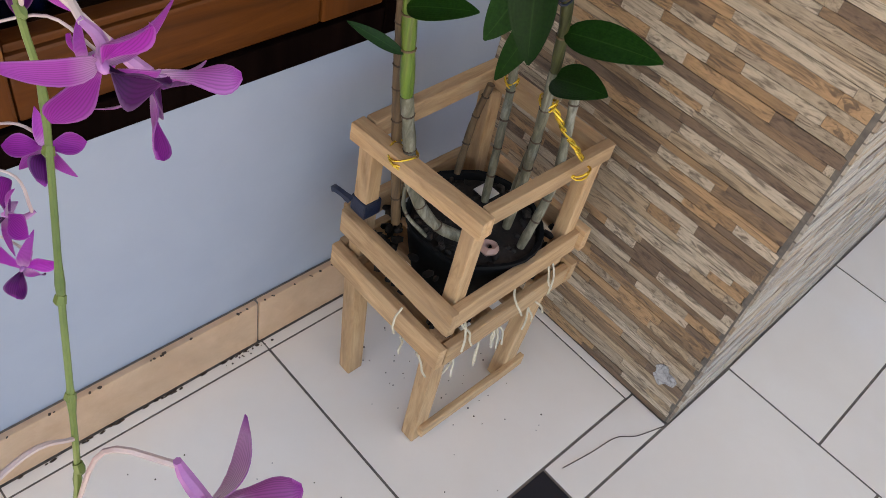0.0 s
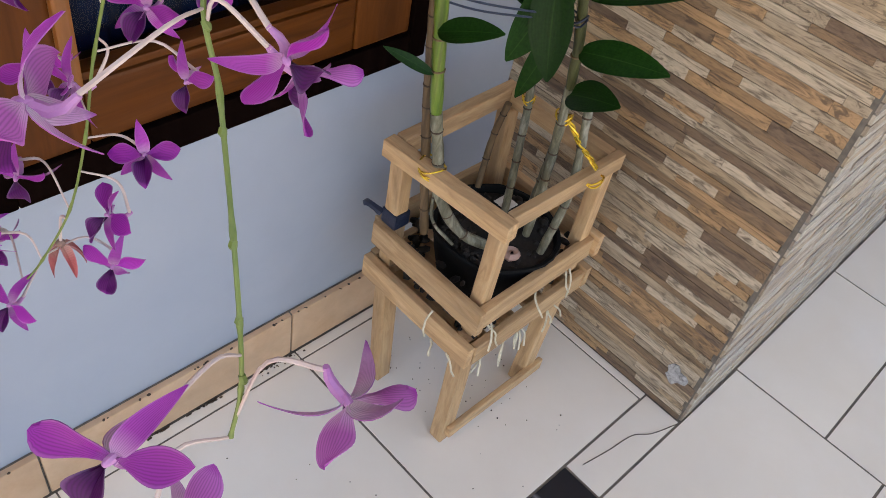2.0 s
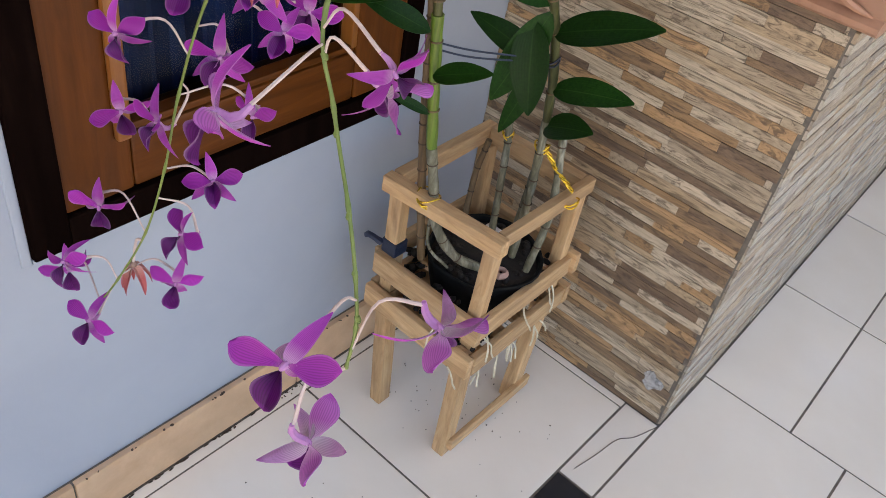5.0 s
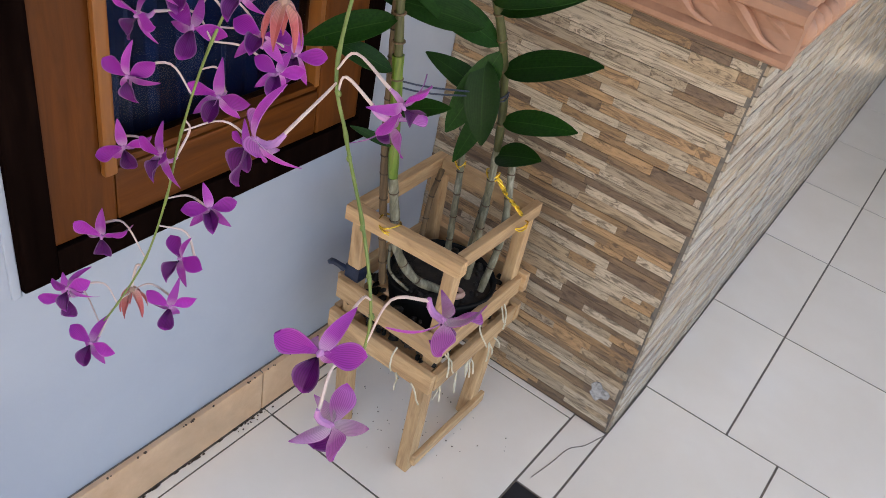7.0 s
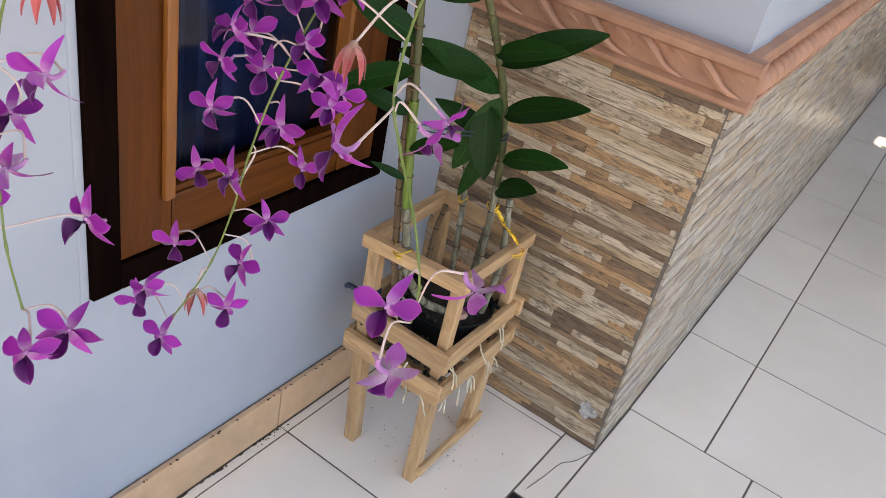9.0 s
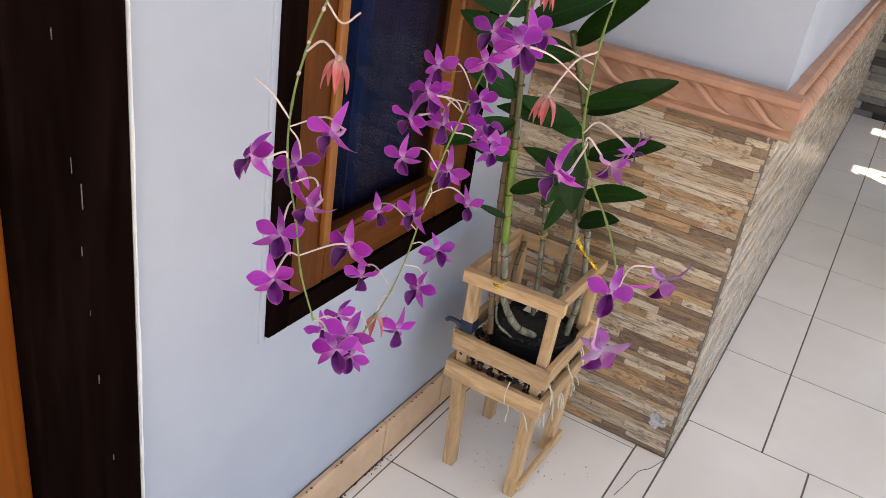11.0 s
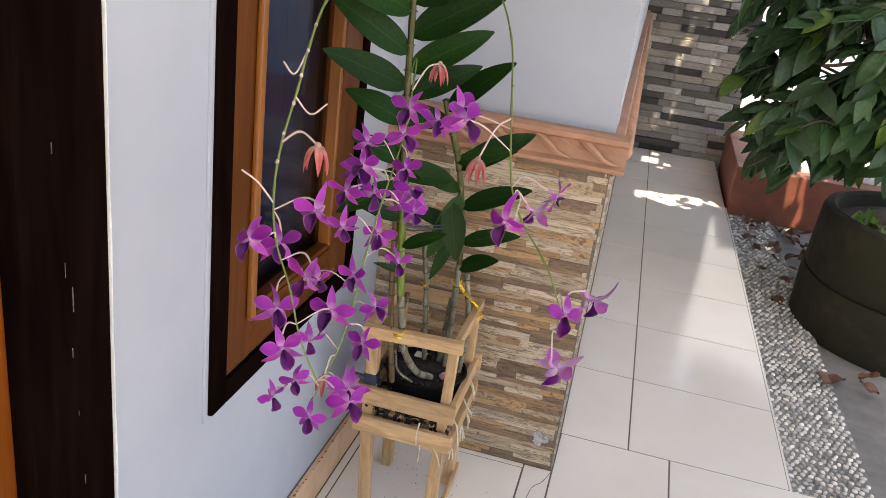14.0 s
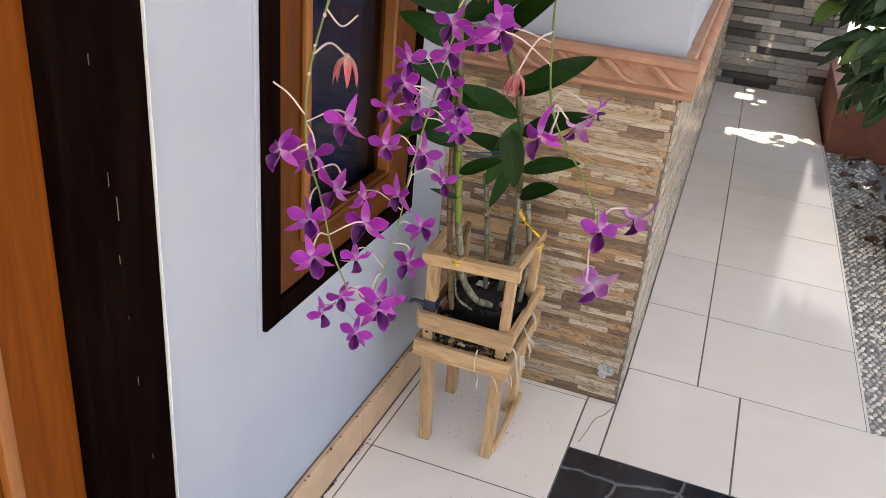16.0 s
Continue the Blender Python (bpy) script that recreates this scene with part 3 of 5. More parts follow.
def blade_bm(length, width, fold=0.12, droop=0.15, tip=0.7, nl=9, thick=0.0007, base=0.35, wave=0.0, twist=0.0, notch=False):
    """A leaf or petal along +x, its face to +z: folded along the middle and drooping to its tip."""
    bm = bmesh.new()
    uv = bm.loops.layers.uv.new("uv")
    across = (-1, -0.55, 0, 0.55, 1)
    top, bot, info = [], [], {}
    for i in range(nl + 1):
        t = i / nl
        if notch:
            w = width / 2 * (math.sin(math.pi * min(1, t * 0.93 + 0.05)) ** tip)
        else:
            w = width / 2 * (math.sin(math.pi * (t ** base * 0.985 + 0.008)) ** tip if t else 0.09)
        w = max(w, width * 0.02)
        x, z = length * t * (1 - 0.12 * abs(droop) * t), -droop * length * t * t
        rows = []
        for a in across:
            zz = z + fold * abs(a) * w * (1 - 0.3 * t) + wave * width * math.sin(7 * t + 2 * a) * abs(a)
            zz += twist * a * w * t
            rows.append((x, a * w, zz, t, a))
        top.append([bm.verts.new(q[:3]) for q in rows])
        bot.append([bm.verts.new((q[0], q[1], q[2] - thick)) for q in rows])
        for vs in (top[-1], bot[-1]):
            for v, q in zip(vs, rows):
                info[v] = q[3:]
    n = len(across)
    for i in range(nl):
        for k in range(n - 1):
            bm.faces.new((top[i][k], top[i + 1][k], top[i + 1][k + 1], top[i][k + 1]))
            bm.faces.new((bot[i][k + 1], bot[i + 1][k + 1], bot[i + 1][k], bot[i][k])).material_index = 1
        bm.faces.new((top[i][0], bot[i][0], bot[i + 1][0], top[i + 1][0]))
        bm.faces.new((top[i + 1][-1], bot[i + 1][-1], bot[i][-1], top[i][-1]))
    bm.faces.new(top[0] + bot[0][::-1])
    bm.faces.new(bot[-1] + top[-1][::-1])
    for f in bm.faces:
        for lp in f.loops:
            lp[uv].uv = info[lp.vert]
    return bm


def blade_pose(base, tip, normal):
    """Places a blade made along +x from base towards tip, its face turned towards normal."""
    base, tip = Vector(base), Vector(tip)
    x = (tip - base).normalized()
    z = Vector(normal)
    z = (z - x * z.dot(x)).normalized()
    y = z.cross(x)
    m = Matrix((x, y, z)).transposed().to_4x4()
    m.translation = base
    return m



ico = bmesh.new()
bmesh.ops.create_icosphere(ico, subdivisions=1, radius=1)
ico.verts.ensure_lookup_table()
ICO_V = np.array([v.co[:] for v in ico.verts])
ICO_F = [[v.index for v in f.verts] for f in ico.faces]
ico.free()


def scatter_mesh(name, items, mat):
    """Many small rounded stones in one mesh; items are (place, radii, turn)."""
    V, F = [], []
    for p, r, a in items:
        c, s = math.cos(a), math.sin(a)
        q = ICO_V * np.array(r)
        q = np.stack([q[:, 0] * c - q[:, 1] * s, q[:, 0] * s + q[:, 1] * c, q[:, 2]], 1) + np.array(p)
        o = len(V)
        V += [tuple(v) for v in q]
        F += [[i + o for i in f] for f in ICO_F]
    me = bpy.data.meshes.new(name)
    me.from_pydata(V, [], F)
    me.materials.append(mat)
    me.shade_smooth()
    return me




def lathe_bm(prof, at, n=40, wob=0.0):
    bm = bmesh.new()
    rings = []
    for r, z in prof:
        ring = []
        for k in range(n):
            a = 2 * math.pi * k / n
            rr = r * (1 + wob * noise.noise(Vector((math.cos(a) * 2, math.sin(a) * 2, z * 6))))
            ring.append(bm.verts.new((at[0] + rr * math.cos(a), at[1] + rr * math.sin(a), at[2] + z)))
        rings.append(ring)
    for p, q in zip(rings, rings[1:]):
        for k in range(n):
            bm.faces.new((p[k], p[(k + 1) % n], q[(k + 1) % n], q[k]))
    return bm



# ---- pot and orchid ----
BLACKPLASTIC = surface("black_plastic", [(0.3, (0.004, 0.004, 0.0045)), (0.7, (0.010, 0.0095, 0.009))], 30, rough=0.75, spec=0.15, bump=0.3, bump_scale=25)
DRYCANE = surface("pale_dry_cane", [(0.3, (0.055, 0.05, 0.028)), (0.5, (0.17, 0.155, 0.10)), (0.75, (0.38, 0.355, 0.28))], 30, stretch=(3, 3, 0.7), rough=0.6, stain=(0.05, 0.045, 0.03), stain_scale=40, stain_amount=0.8, bump=0.3)
GREENCANE = surface("green_cane", [(0.3, (0.04, 0.085, 0.006)), (0.55, (0.12, 0.19, 0.016)), (0.8, (0.25, 0.30, 0.05))], 30, stretch=(5, 5, 0.25), rough=0.4, stain=(0.12, 0.09, 0.035), stain_scale=25, stain_amount=0.45, bump=0.2)
OLIVECANE = surface("olive_brown_cane", [(0.3, (0.035, 0.035, 0.010)), (0.55, (0.075, 0.075, 0.02)), (0.8, (0.14, 0.13, 0.045))], 30, stretch=(5, 5, 0.25), rough=0.5, bump=0.25)
BROWNCANE = surface("brown_dry_cane", [(0.3, (0.07, 0.04, 0.018)), (0.7, (0.20, 0.12, 0.055))], 30, stretch=(5, 5, 0.3), rough=0.6, bump=0.3)
STEM = surface("green_flower_stem", [(0.3, (0.10, 0.15, 0.025)), (0.7, (0.20, 0.25, 0.06))], 40, rough=0.45, bump=0.1)
DARKSTEM = surface("dark_flower_stem", [(0.3, (0.05, 0.06, 0.025)), (0.7, (0.12, 0.12, 0.05))], 40, rough=0.5, bump=0.1)
COLUMNSKIN = surface("flower_column", [(0.3, (0.40, 0.14, 0.38)), (0.7, (0.55, 0.27, 0.52))], 40, rough=0.5, bump=0.05)
PEDICEL = surface("pale_pedicel", [(0.3, (0.50, 0.36, 0.33)), (0.7, (0.66, 0.54, 0.50))], 40, rough=0.45, bump=0.05)
ROOT = surface("pale_roots", [(0.3, (0.45, 0.37, 0.24)), (0.7, (0.72, 0.65, 0.50))], 60, rough=0.7, bump=0.2)
DARKROOT = surface("dark_roots", [(0.3, (0.03, 0.018, 0.01)), (0.7, (0.10, 0.06, 0.035))], 60, rough=0.8, bump=0.2)
GOLD = surface("gold_wire_tie", [(0.3, (0.62, 0.38, 0.03)), (0.7, (0.85, 0.58, 0.08))], 60, rough=0.28, metal=0.85, bump=0.4, bump_scale=200)
NAVY = surface("navy_plastic_strip", [(0.3, (0.008, 0.012, 0.03)), (0.7, (0.02, 0.028, 0.055))], 40, rough=0.4, bump=0.3)
ORCHIDLEAF = leaf_material("orchid_leaf", [(0.3, (0.0075, 0.034, 0.004)), (0.7, (0.015, 0.060, 0.007))], 0.46, (0.045, 0.12, 0.022), 0.5, 0.2)


def petal_material(name, base, mid, edge, rough=0.5, split=0.3):
    """Petal skin: paler at its foot, deepening outward, with faint lengthwise veins."""
    m, n, l, b = material(name, rough, spec=0.3)
    tc = n.new("ShaderNodeTexCoord")
    sep = n.new("ShaderNodeSeparateXYZ")
    l.new(tc.outputs["UV"], sep.inputs[0])
    c = ramp(n, [(0.0, base), (split, mid), (0.85, mid), (1.0, edge)])
    l.new(sep.outputs["X"], c.inputs[0])
    w = n.new("ShaderNodeTexWave")
    w.bands_direction = "Y"
    w.inputs["Scale"].default_value, w.inputs["Distortion"].default_value, w.inputs["Detail"].default_value = 1.9, 0.9, 1
    l.new(tc.outputs["UV"], w.inputs["Vector"])
    vr = ramp(n, [(0.0, (0.78,) * 3), (0.5, (1.0,) * 3), (1.0, (1.08,) * 3)])
    l.new(w.outputs["Fac"], vr.inputs[0])
    out = mix(n, l, c.outputs[0], vr.outputs[0], 1.0, "MULTIPLY")
    # thin pale rim along both sides
    ab = n.new("ShaderNodeMath")
    ab.operation = "ABSOLUTE"
    l.new(sep.outputs["Y"], ab.inputs[0])
    rim = ramp(n, [(0.80, (0, 0, 0)), (1.0, (0.32,) * 3)])
    l.new(ab.outputs[0], rim.inputs[0])
    out = mix(n, l, out, tuple(0.5 * q + 0.5 * e for q, e in zip(mid, (0.9, 0.62, 0.88))), rim.outputs[0])
    info = n.new("ShaderNodeObjectInfo")
    tone = ramp(n, [(0, (0.72,) * 3), (1, (1.15,) * 3)])
    l.new(info.outputs["Random"], tone.inputs[0])
    out = mix(n, l, out, tone.outputs[0], 1.0, "MULTIPLY")
    l.new(out, b.inputs["Base Color"])
    tr = n.new("ShaderNodeBsdfTranslucent")
    l.new(out, tr.inputs["Color"])
    ms = n.new("ShaderNodeMixShader")
    ms.inputs[0].default_value = 0.3
    l.new(b.outputs[0], ms.inputs[1])
    l.new(tr.outputs[0], ms.inputs[2])
    l.new(ms.outputs[0], n["Material Output"].inputs["Surface"])
    return m


PETAL = petal_material("purple_petal", (0.50, 0.13, 0.46), (0.37, 0.022, 0.37), (0.39, 0.028, 0.40), split=0.20)
PETALBACK = petal_material("petal_back", (0.76, 0.58, 0.72), (0.55, 0.16, 0.52), (0.44, 0.055, 0.42), split=0.5)
SEPAL = petal_material("purple_sepal", (0.66, 0.38, 0.60), (0.44, 0.055, 0.43), (0.38, 0.032, 0.38), split=0.4)
SEPALBACK = petal_material("sepal_back", (0.80, 0.70, 0.75), (0.62, 0.34, 0.60), (0.43, 0.09, 0.43), split=0.6)
LIP = petal_material("dark_purple_lip", (0.05, 0.003, 0.06), (0.12, 0.005, 0.14), (0.30, 0.022, 0.33), split=0.55)
WILT = petal_material("wilted_pink_petal", (0.66, 0.42, 0.34), (0.60, 0.14, 0.14), (0.50, 0.10, 0.12), split=0.5)


def two_faced(bm, name, front, back):
    me = mesh_of(name, bm, front)
    me.materials.append(back)
    return me


PETALS = [two_faced(blade_bm(0.034, 0.0200, 0.16, 0.14, 0.78, 12, 0.0005, 1.45, 0.07), "petal", PETAL, PETALBACK),
          two_faced(blade_bm(0.034, 0.0185, 0.34, -0.2, 0.80, 12, 0.0005, 1.40, 0.09, 0.35), "petal", PETAL, PETALBACK)]
SEPALS = [two_faced(blade_bm(0.033, 0.0125, 0.35, 0.30, 0.8, 8, 0.0005, 0.70), "sepal", SEPAL, SEPALBACK),
          two_faced(blade_bm(0.036, 0.0115, 0.2, 0.65, 0.8, 8, 0.0005, 0.66, 0.05, 0.7), "sepal", SEPAL, SEPALBACK)]
LIPS = [two_faced(blade_bm(0.029, 0.0200, 0.9, 0.30, 0.45, 11, 0.0006, 1.7, 0.13), "lip", LIP, LIP),
        two_faced(blade_bm(0.027, 0.0185, 1.15, 0.45, 0.48, 11, 0.0006, 1.6, 0.16), "lip", LIP, LIP)]
WILTS = [two_faced(blade_bm(0.034, 0.009, 0.8, 0.35, 0.8, 7, 0.0005, 0.6, 0.06), "wilted_petal", WILT, WILT)]
b = bmesh.new()
bmesh.ops.create_uvsphere(b, u_segments=8, v_segments=6, radius=0.0024, matrix=Matrix.Diagonal((1, 1.1, 1.9, 1)))
tube_bm([(0, -0.001, -0.001), (0, -0.005, -0.008), (0, -0.004, -0.014), (0, 0.001, -0.020)], [0.0030, 0.0030, 0.0026, 0.0016], 7, bm=b)
COLUMN = mesh_of("flower", b, COLUMNSKIN)

orchid = thing("orchid_plant", "potted purple dendrobium orchid with arching flower sprays", "orchid", (0.20, -0.24, 0.253))


def put(name, me, parent, m):
    ob = new(name, me)
    ob.parent = parent
    ob.matrix_basis = m
    return ob


def rz(deg):
    return Matrix.Rotation(radians(deg), 4, "Z")


def ry(deg):
    return Matrix.Rotation(radians(deg), 4, "Y")


def rx(deg):
    return Matrix.Rotation(radians(deg), 4, "X")


def flower(at, face, roll=0.0, size=1.0, stem=None, cup=0.0):
    """One open bloom: three sepals, two petals and a lip round the column, and its stalk back to the stem."""
    at, z = Vector(at), Vector(face).normalized()
    up = Vector((0, 0, 1))
    y = (up - z * up.dot(z)).normalized()
    x = y.cross(z)
    m = Matrix((x, y, z)).transposed().to_4x4()
    m.translation = at - orchid.location
    m = m @ rz(roll) @ Matrix.Scale(size, 4)
    f = put("flower", COLUMN, orchid, m)
    j = lambda a: random.uniform(-a, a)
    put("petal", random.choice(PETALS), f, rz(18 + j(14)) @ ry(8 - cup + j(24)) @ rx(j(28)))
    put("petal", random.choice(PETALS), f, rz(162 + j(14)) @ ry(8 - cup + j(24)) @ rx(j(28)))
    put("sepal", random.choice(SEPALS), f, Matrix.Translation((0, 0, -0.001)) @ rz(90 + j(14)) @ ry(8 - cup + j(26)) @ rx(j(25)))
    put("sepal", random.choice(SEPALS), f, Matrix.Translation((0, 0, -0.001)) @ rz(-42 + j(14)) @ ry(16 - cup + j(24)) @ rx(j(25)))
    put("sepal", random.choice(SEPALS), f, Matrix.Translation((0, 0, -0.001)) @ rz(-138 + j(14)) @ ry(16 - cup + j(24)) @ rx(j(25)))
    put("lip", random.choice(LIPS), f, Matrix.Translation((0, -0.003, 0.001)) @ rz(-90 + j(6)) @ ry(-40 + j(12)))
    if stem is not None:
        back = at - z * 0.018 * size
        s = Vector(stem)
        mid = (back + s) / 2 - z * 0.010 + Vector((0, 0, 0.010))
        line = smooth_line([s, mid, back], 5)
        part("pedicel", tube_bm(line, [0.0008 + 0.0006 * k / len(line) for k in range(len(line))], 6), PEDICEL, orchid)
    return f


def wilted(at, stem, n=6):
    at = Vector(at)
    b = bmesh.new()
    bmesh.ops.create_uvsphere(b, u_segments=7, v_segments=5, radius=0.004, matrix=Matrix.Translation(at - orchid.location))
    f = put("wilted_flower", mesh_of("wilted_flower", b, WILT), orchid, Matrix.Identity(4))
    for k in range(n):
        a = 2 * math.pi * k / n + random.uniform(-0.3, 0.3)
        tip = at + Vector((0.025 * math.cos(a), 0.025 * math.sin(a), -0.022 - random.uniform(0, 0.008)))
        put("petal", WILTS[0], f, Matrix.Translation(-orchid.location) @ blade_pose(at, tip, (math.cos(a), math.sin(a), 0.2)))
    s = Vector(stem)
    line = smooth_line([s, (s + at) / 2 + Vector((0, 0, 0.014)), at], 5)
    part("pedicel", tube_bm(line, 0.0013, 6), PEDICEL, orchid)


def nearest(line, p, lead=0.03):
    """The stem's point nearest to the flower, a little further up the stem."""
    p = Vector(p)
    k = min(range(len(line)), key=lambda i: (line[i] - p).length)
    while k > 0 and (line[k] - p).length < 0.038:
        k -= 1
    return line[k]


def spray(points, r0, r1, mat, blooms, seed, look_to, spread=0.45):
    random.seed(seed)
    line = smooth_line(points, 7)
    part("flower_stem", tube_bm(line, [r0 + (r1 - r0) * k / (len(line) - 1) + (0.0005 if k % 7 == 0 else 0) for k in range(len(line))], 7), mat, orchid)
    for bl in blooms:
        at = Vector(bl[:3])
        size = bl[3] if len(bl) > 3 else 0.88
        face = Vector(look_to) + Vector((random.uniform(-1, 1), random.uniform(-0.6, 0.6), random.uniform(-0.8, 0.6))) * spread
        flower(at, face, random.uniform(-22, 22), size * random.uniform(0.90, 1.06), nearest(line, at), random.uniform(-14, 28))
    return line


# the front spray arching towards the walkway
s3 = spray([(0.150, -0.406, 1.177), (0.198, -0.409, 1.212), (0.243, -0.426, 1.207), (0.303, -0.494, 1.188), (0.354, -0.596, 1.131), (0.393, -0.743, 1.059),
            (0.417, -0.807, 0.979), (0.440, -0.818, 0.932), (0.478, -0.838, 0.893), (0.500, -0.850, 0.862), (0.512, -0.858, 0.835), (0.515, -0.866, 0.808)],
           0.0016, 0.0011, STEM,
           [(0.340, -0.812, 1.061), (0.366, -0.895, 1.067)], 5, (0.45, -0.75, 0.40), 0.5)
flower((0.524, -0.922, 0.860), (0.25, -0.95, 0.10), -12, 0.9, s3[66])
flower((0.553, -0.832, 0.849), (0.65, 0.10, -0.55), 10, 0.95, s3[74], 38)
flower((0.525, -0.901, 0.777), (0.35, 0.30, -0.60), 15, 0.95, s3[-1], 15)
flower((0.430, -0.893, 0.951), (-0.50, -0.80, -0.10), 8, 0.98, s3[44])
flower((0.479, -0.814, 0.971), (0.80, -0.10, -0.40), 60, 0.72, s3[43], 20)
flower((0.451, -0.786, 0.938), (0.60, 0.45, -0.55), 40, 0.86, s3[45], 52)
wilted((0.371, -0.813, 1.000), s3[36])

# the middle spray hanging before the window
s2 = spray([(0.145, -0.401, 0.998), (0.180, -0.484, 1.059), (0.215, -0.605, 1.051), (0.235, -0.698, 0.983), (0.229, -0.750, 0.898), (0.218, -0.774, 0.813),
            (0.212, -0.788, 0.742), (0.200, -0.805, 0.671), (0.184, -0.829, 0.615), (0.178, -0.846, 0.592)],
           0.0015, 0.0009, STEM,
           [(0.193, -0.809, 0.866), (0.218, -0.762, 0.909), (0.223, -0.736, 0.838), (0.154, -0.790, 0.770), (0.209, -0.789, 0.787), (0.238, -0.656, 0.864),
            (0.162, -0.826, 0.686, 0.85), (0.231, -0.788, 0.681), (0.184, -0.862, 0.582, 0.85), (0.205, -0.782, 0.597, 0.85), (0.235, -0.756, 0.728, 0.85),
            (0.117, -0.843, 0.588, 0.85), (0.159, -0.865, 0.640, 0.8), (0.240, -0.713, 0.988), (0.245, -0.719, 1.029), (0.288, -0.722, 1.019),
            (0.212, -0.802, 0.960), (0.266, -0.729, 0.913), (0.191, -0.756, 0.939), (0.205, -0.771, 0.982, 0.8),
            (0.256, -0.744, 0.948, 0.85), (0.187, -0.792, 0.914, 0.8), (0.267, -0.708, 0.872, 0.8), (0.257, -0.730, 0.797, 0.75)], 9, (0.40, -0.80, 0.25), 0.8)
wilted((0.184, -0.812, 0.625), s2[50], 5)
wilted((0.250, -0.593, 1.076), s2[16], 6)

# the near spray arching over the wall's edge
s1 = spray([(0.140, -0.404, 1.192), (0.116, -0.421, 1.213), (0.117, -0.548, 1.219), (0.138, -0.710, 1.201), (0.167, -0.862, 1.173), (0.179, -0.934, 1.129),
            (0.184, -0.972, 1.084), (0.182, -1.002, 1.029), (0.184, -1.021, 0.979), (0.197, -1.039, 0.928), (0.225, -1.055, 0.878), (0.245, -1.066, 0.827), (0.271, -1.072, 0.781)],
           0.0017, 0.0010, STEM,
           [(0.186, -1.080, 0.939), (0.195, -1.023, 0.916), (0.234, -1.016, 0.962), (0.245, -1.060, 0.898), (0.240, -1.102, 0.830), (0.256, -0.999, 0.834),
            (0.321, -1.101, 0.784), (0.302, -1.052, 0.768), (0.215, -1.066, 0.857, 0.85)], 14, (0.30, -0.85, 0.22), 0.7)
wilted((0.228, -1.009, 1.035), s1[49])
for k, (dx, dy, dz) in ((43, (0.035, 0.01, -0.012)), (58, (-0.03, -0.02, 0.03)), (36, (-0.02, -0.02, -0.02))):
    p = s1[k]
    part("bare_pedicel", tube_bm(smooth_line([p, p + Vector((dx * 0.5, dy * 0.5, dz - 0.006)), p + Vector((dx, dy, dz + 0.008))], 5), 0.0011, 6), PEDICEL, orchid)


# pale nodes along the bare arcs of the two long stems
for line, picks, skin in ((s1, range(4, 56, 4), PEDICEL), (s3, range(3, 72, 6), STEM)):
    for k in picks:
        side = Vector((random.uniform(-1, 1), random.uniform(-1, 1), random.uniform(-0.3, 0.6))).normalized() * 0.0022
        d = (line[k + 1] - line[k]).normalized() * 0.003
        part("stem_node", tube_bm([line[k] - d, line[k] + side * 0.4, line[k] + side + d * 0.4], [0.0018, 0.0022, 0.0008], 6), skin, orchid)


# canes with swollen joints
def cane(name, pts, r, mat, joint=0.055, label=""):
    line = smooth_line(pts, 9)
    radii, run = [], 0.0
    for k, p in enumerate(line):
        run += (p - line[k - 1]).length if k else 0
        ph = (run % joint) / joint
        radii.append(r * (0.90 + 0.16 * math.sin(math.pi * ph)))
    return part(name, tube_bm(line, radii, 10), mat, orchid, label), line


def joints(line, r, mat, joint=0.055):
    run = 0.0
    for k in range(1, len(line) - 1):
        before = run
        run += (line[k] - line[k - 1]).length
        if int(run / joint) != int(before / joint):
            d = (line[k + 1] - line[k]).normalized() * 0.0012
            part("joint_ring", tube_bm([line[k] - d, line[k], line[k] + d], [r, r * 1.08, r], 10), mat, orchid)


_, l1 = cane("cane", [(0.234, -0.276, 0.348), (0.207, -0.314, 0.376), (0.183, -0.341, 0.434), (0.172, -0.349, 0.505), (0.166, -0.359, 0.566)], 0.0075, DRYCANE, label="pale dry lower cane")
joints(l1, 0.0078, DARKROOT, 0.045)
_, l1b = cane("cane", [(0.166, -0.359, 0.566), (0.160, -0.367, 0.656), (0.155, -0.376, 0.757)], 0.0078, GREENCANE, label="green leafy cane")
_, l1c = cane("cane", [(0.155, -0.376, 0.757), (0.147, -0.394, 0.927), (0.144, -0.403, 1.068), (0.140, -0.404, 1.197)], 0.0062, OLIVECANE, label="brownish upper cane")
l1b = l1b + l1c[1:]
joints(l1b, 0.0084, BROWNCANE, 0.05)
_, l2 = cane("cane", [(0.248, -0.215, 0.348), (0.248, -0.212, 0.453), (0.250, -0.218, 0.533), (0.251, -0.225, 0.604)], 0.0064, DRYCANE)
joints(l2, 0.0068, DARKROOT, 0.05)
_, l2b = cane("cane", [(0.251, -0.225, 0.604), (0.249, -0.235, 0.674), (0.244, -0.254, 0.749), (0.236, -0.290, 0.835), (0.223, -0.322, 0.905), (0.206, -0.346, 0.971)], 0.0064, OLIVECANE)
joints(l2b, 0.0073, BROWNCANE, 0.045)
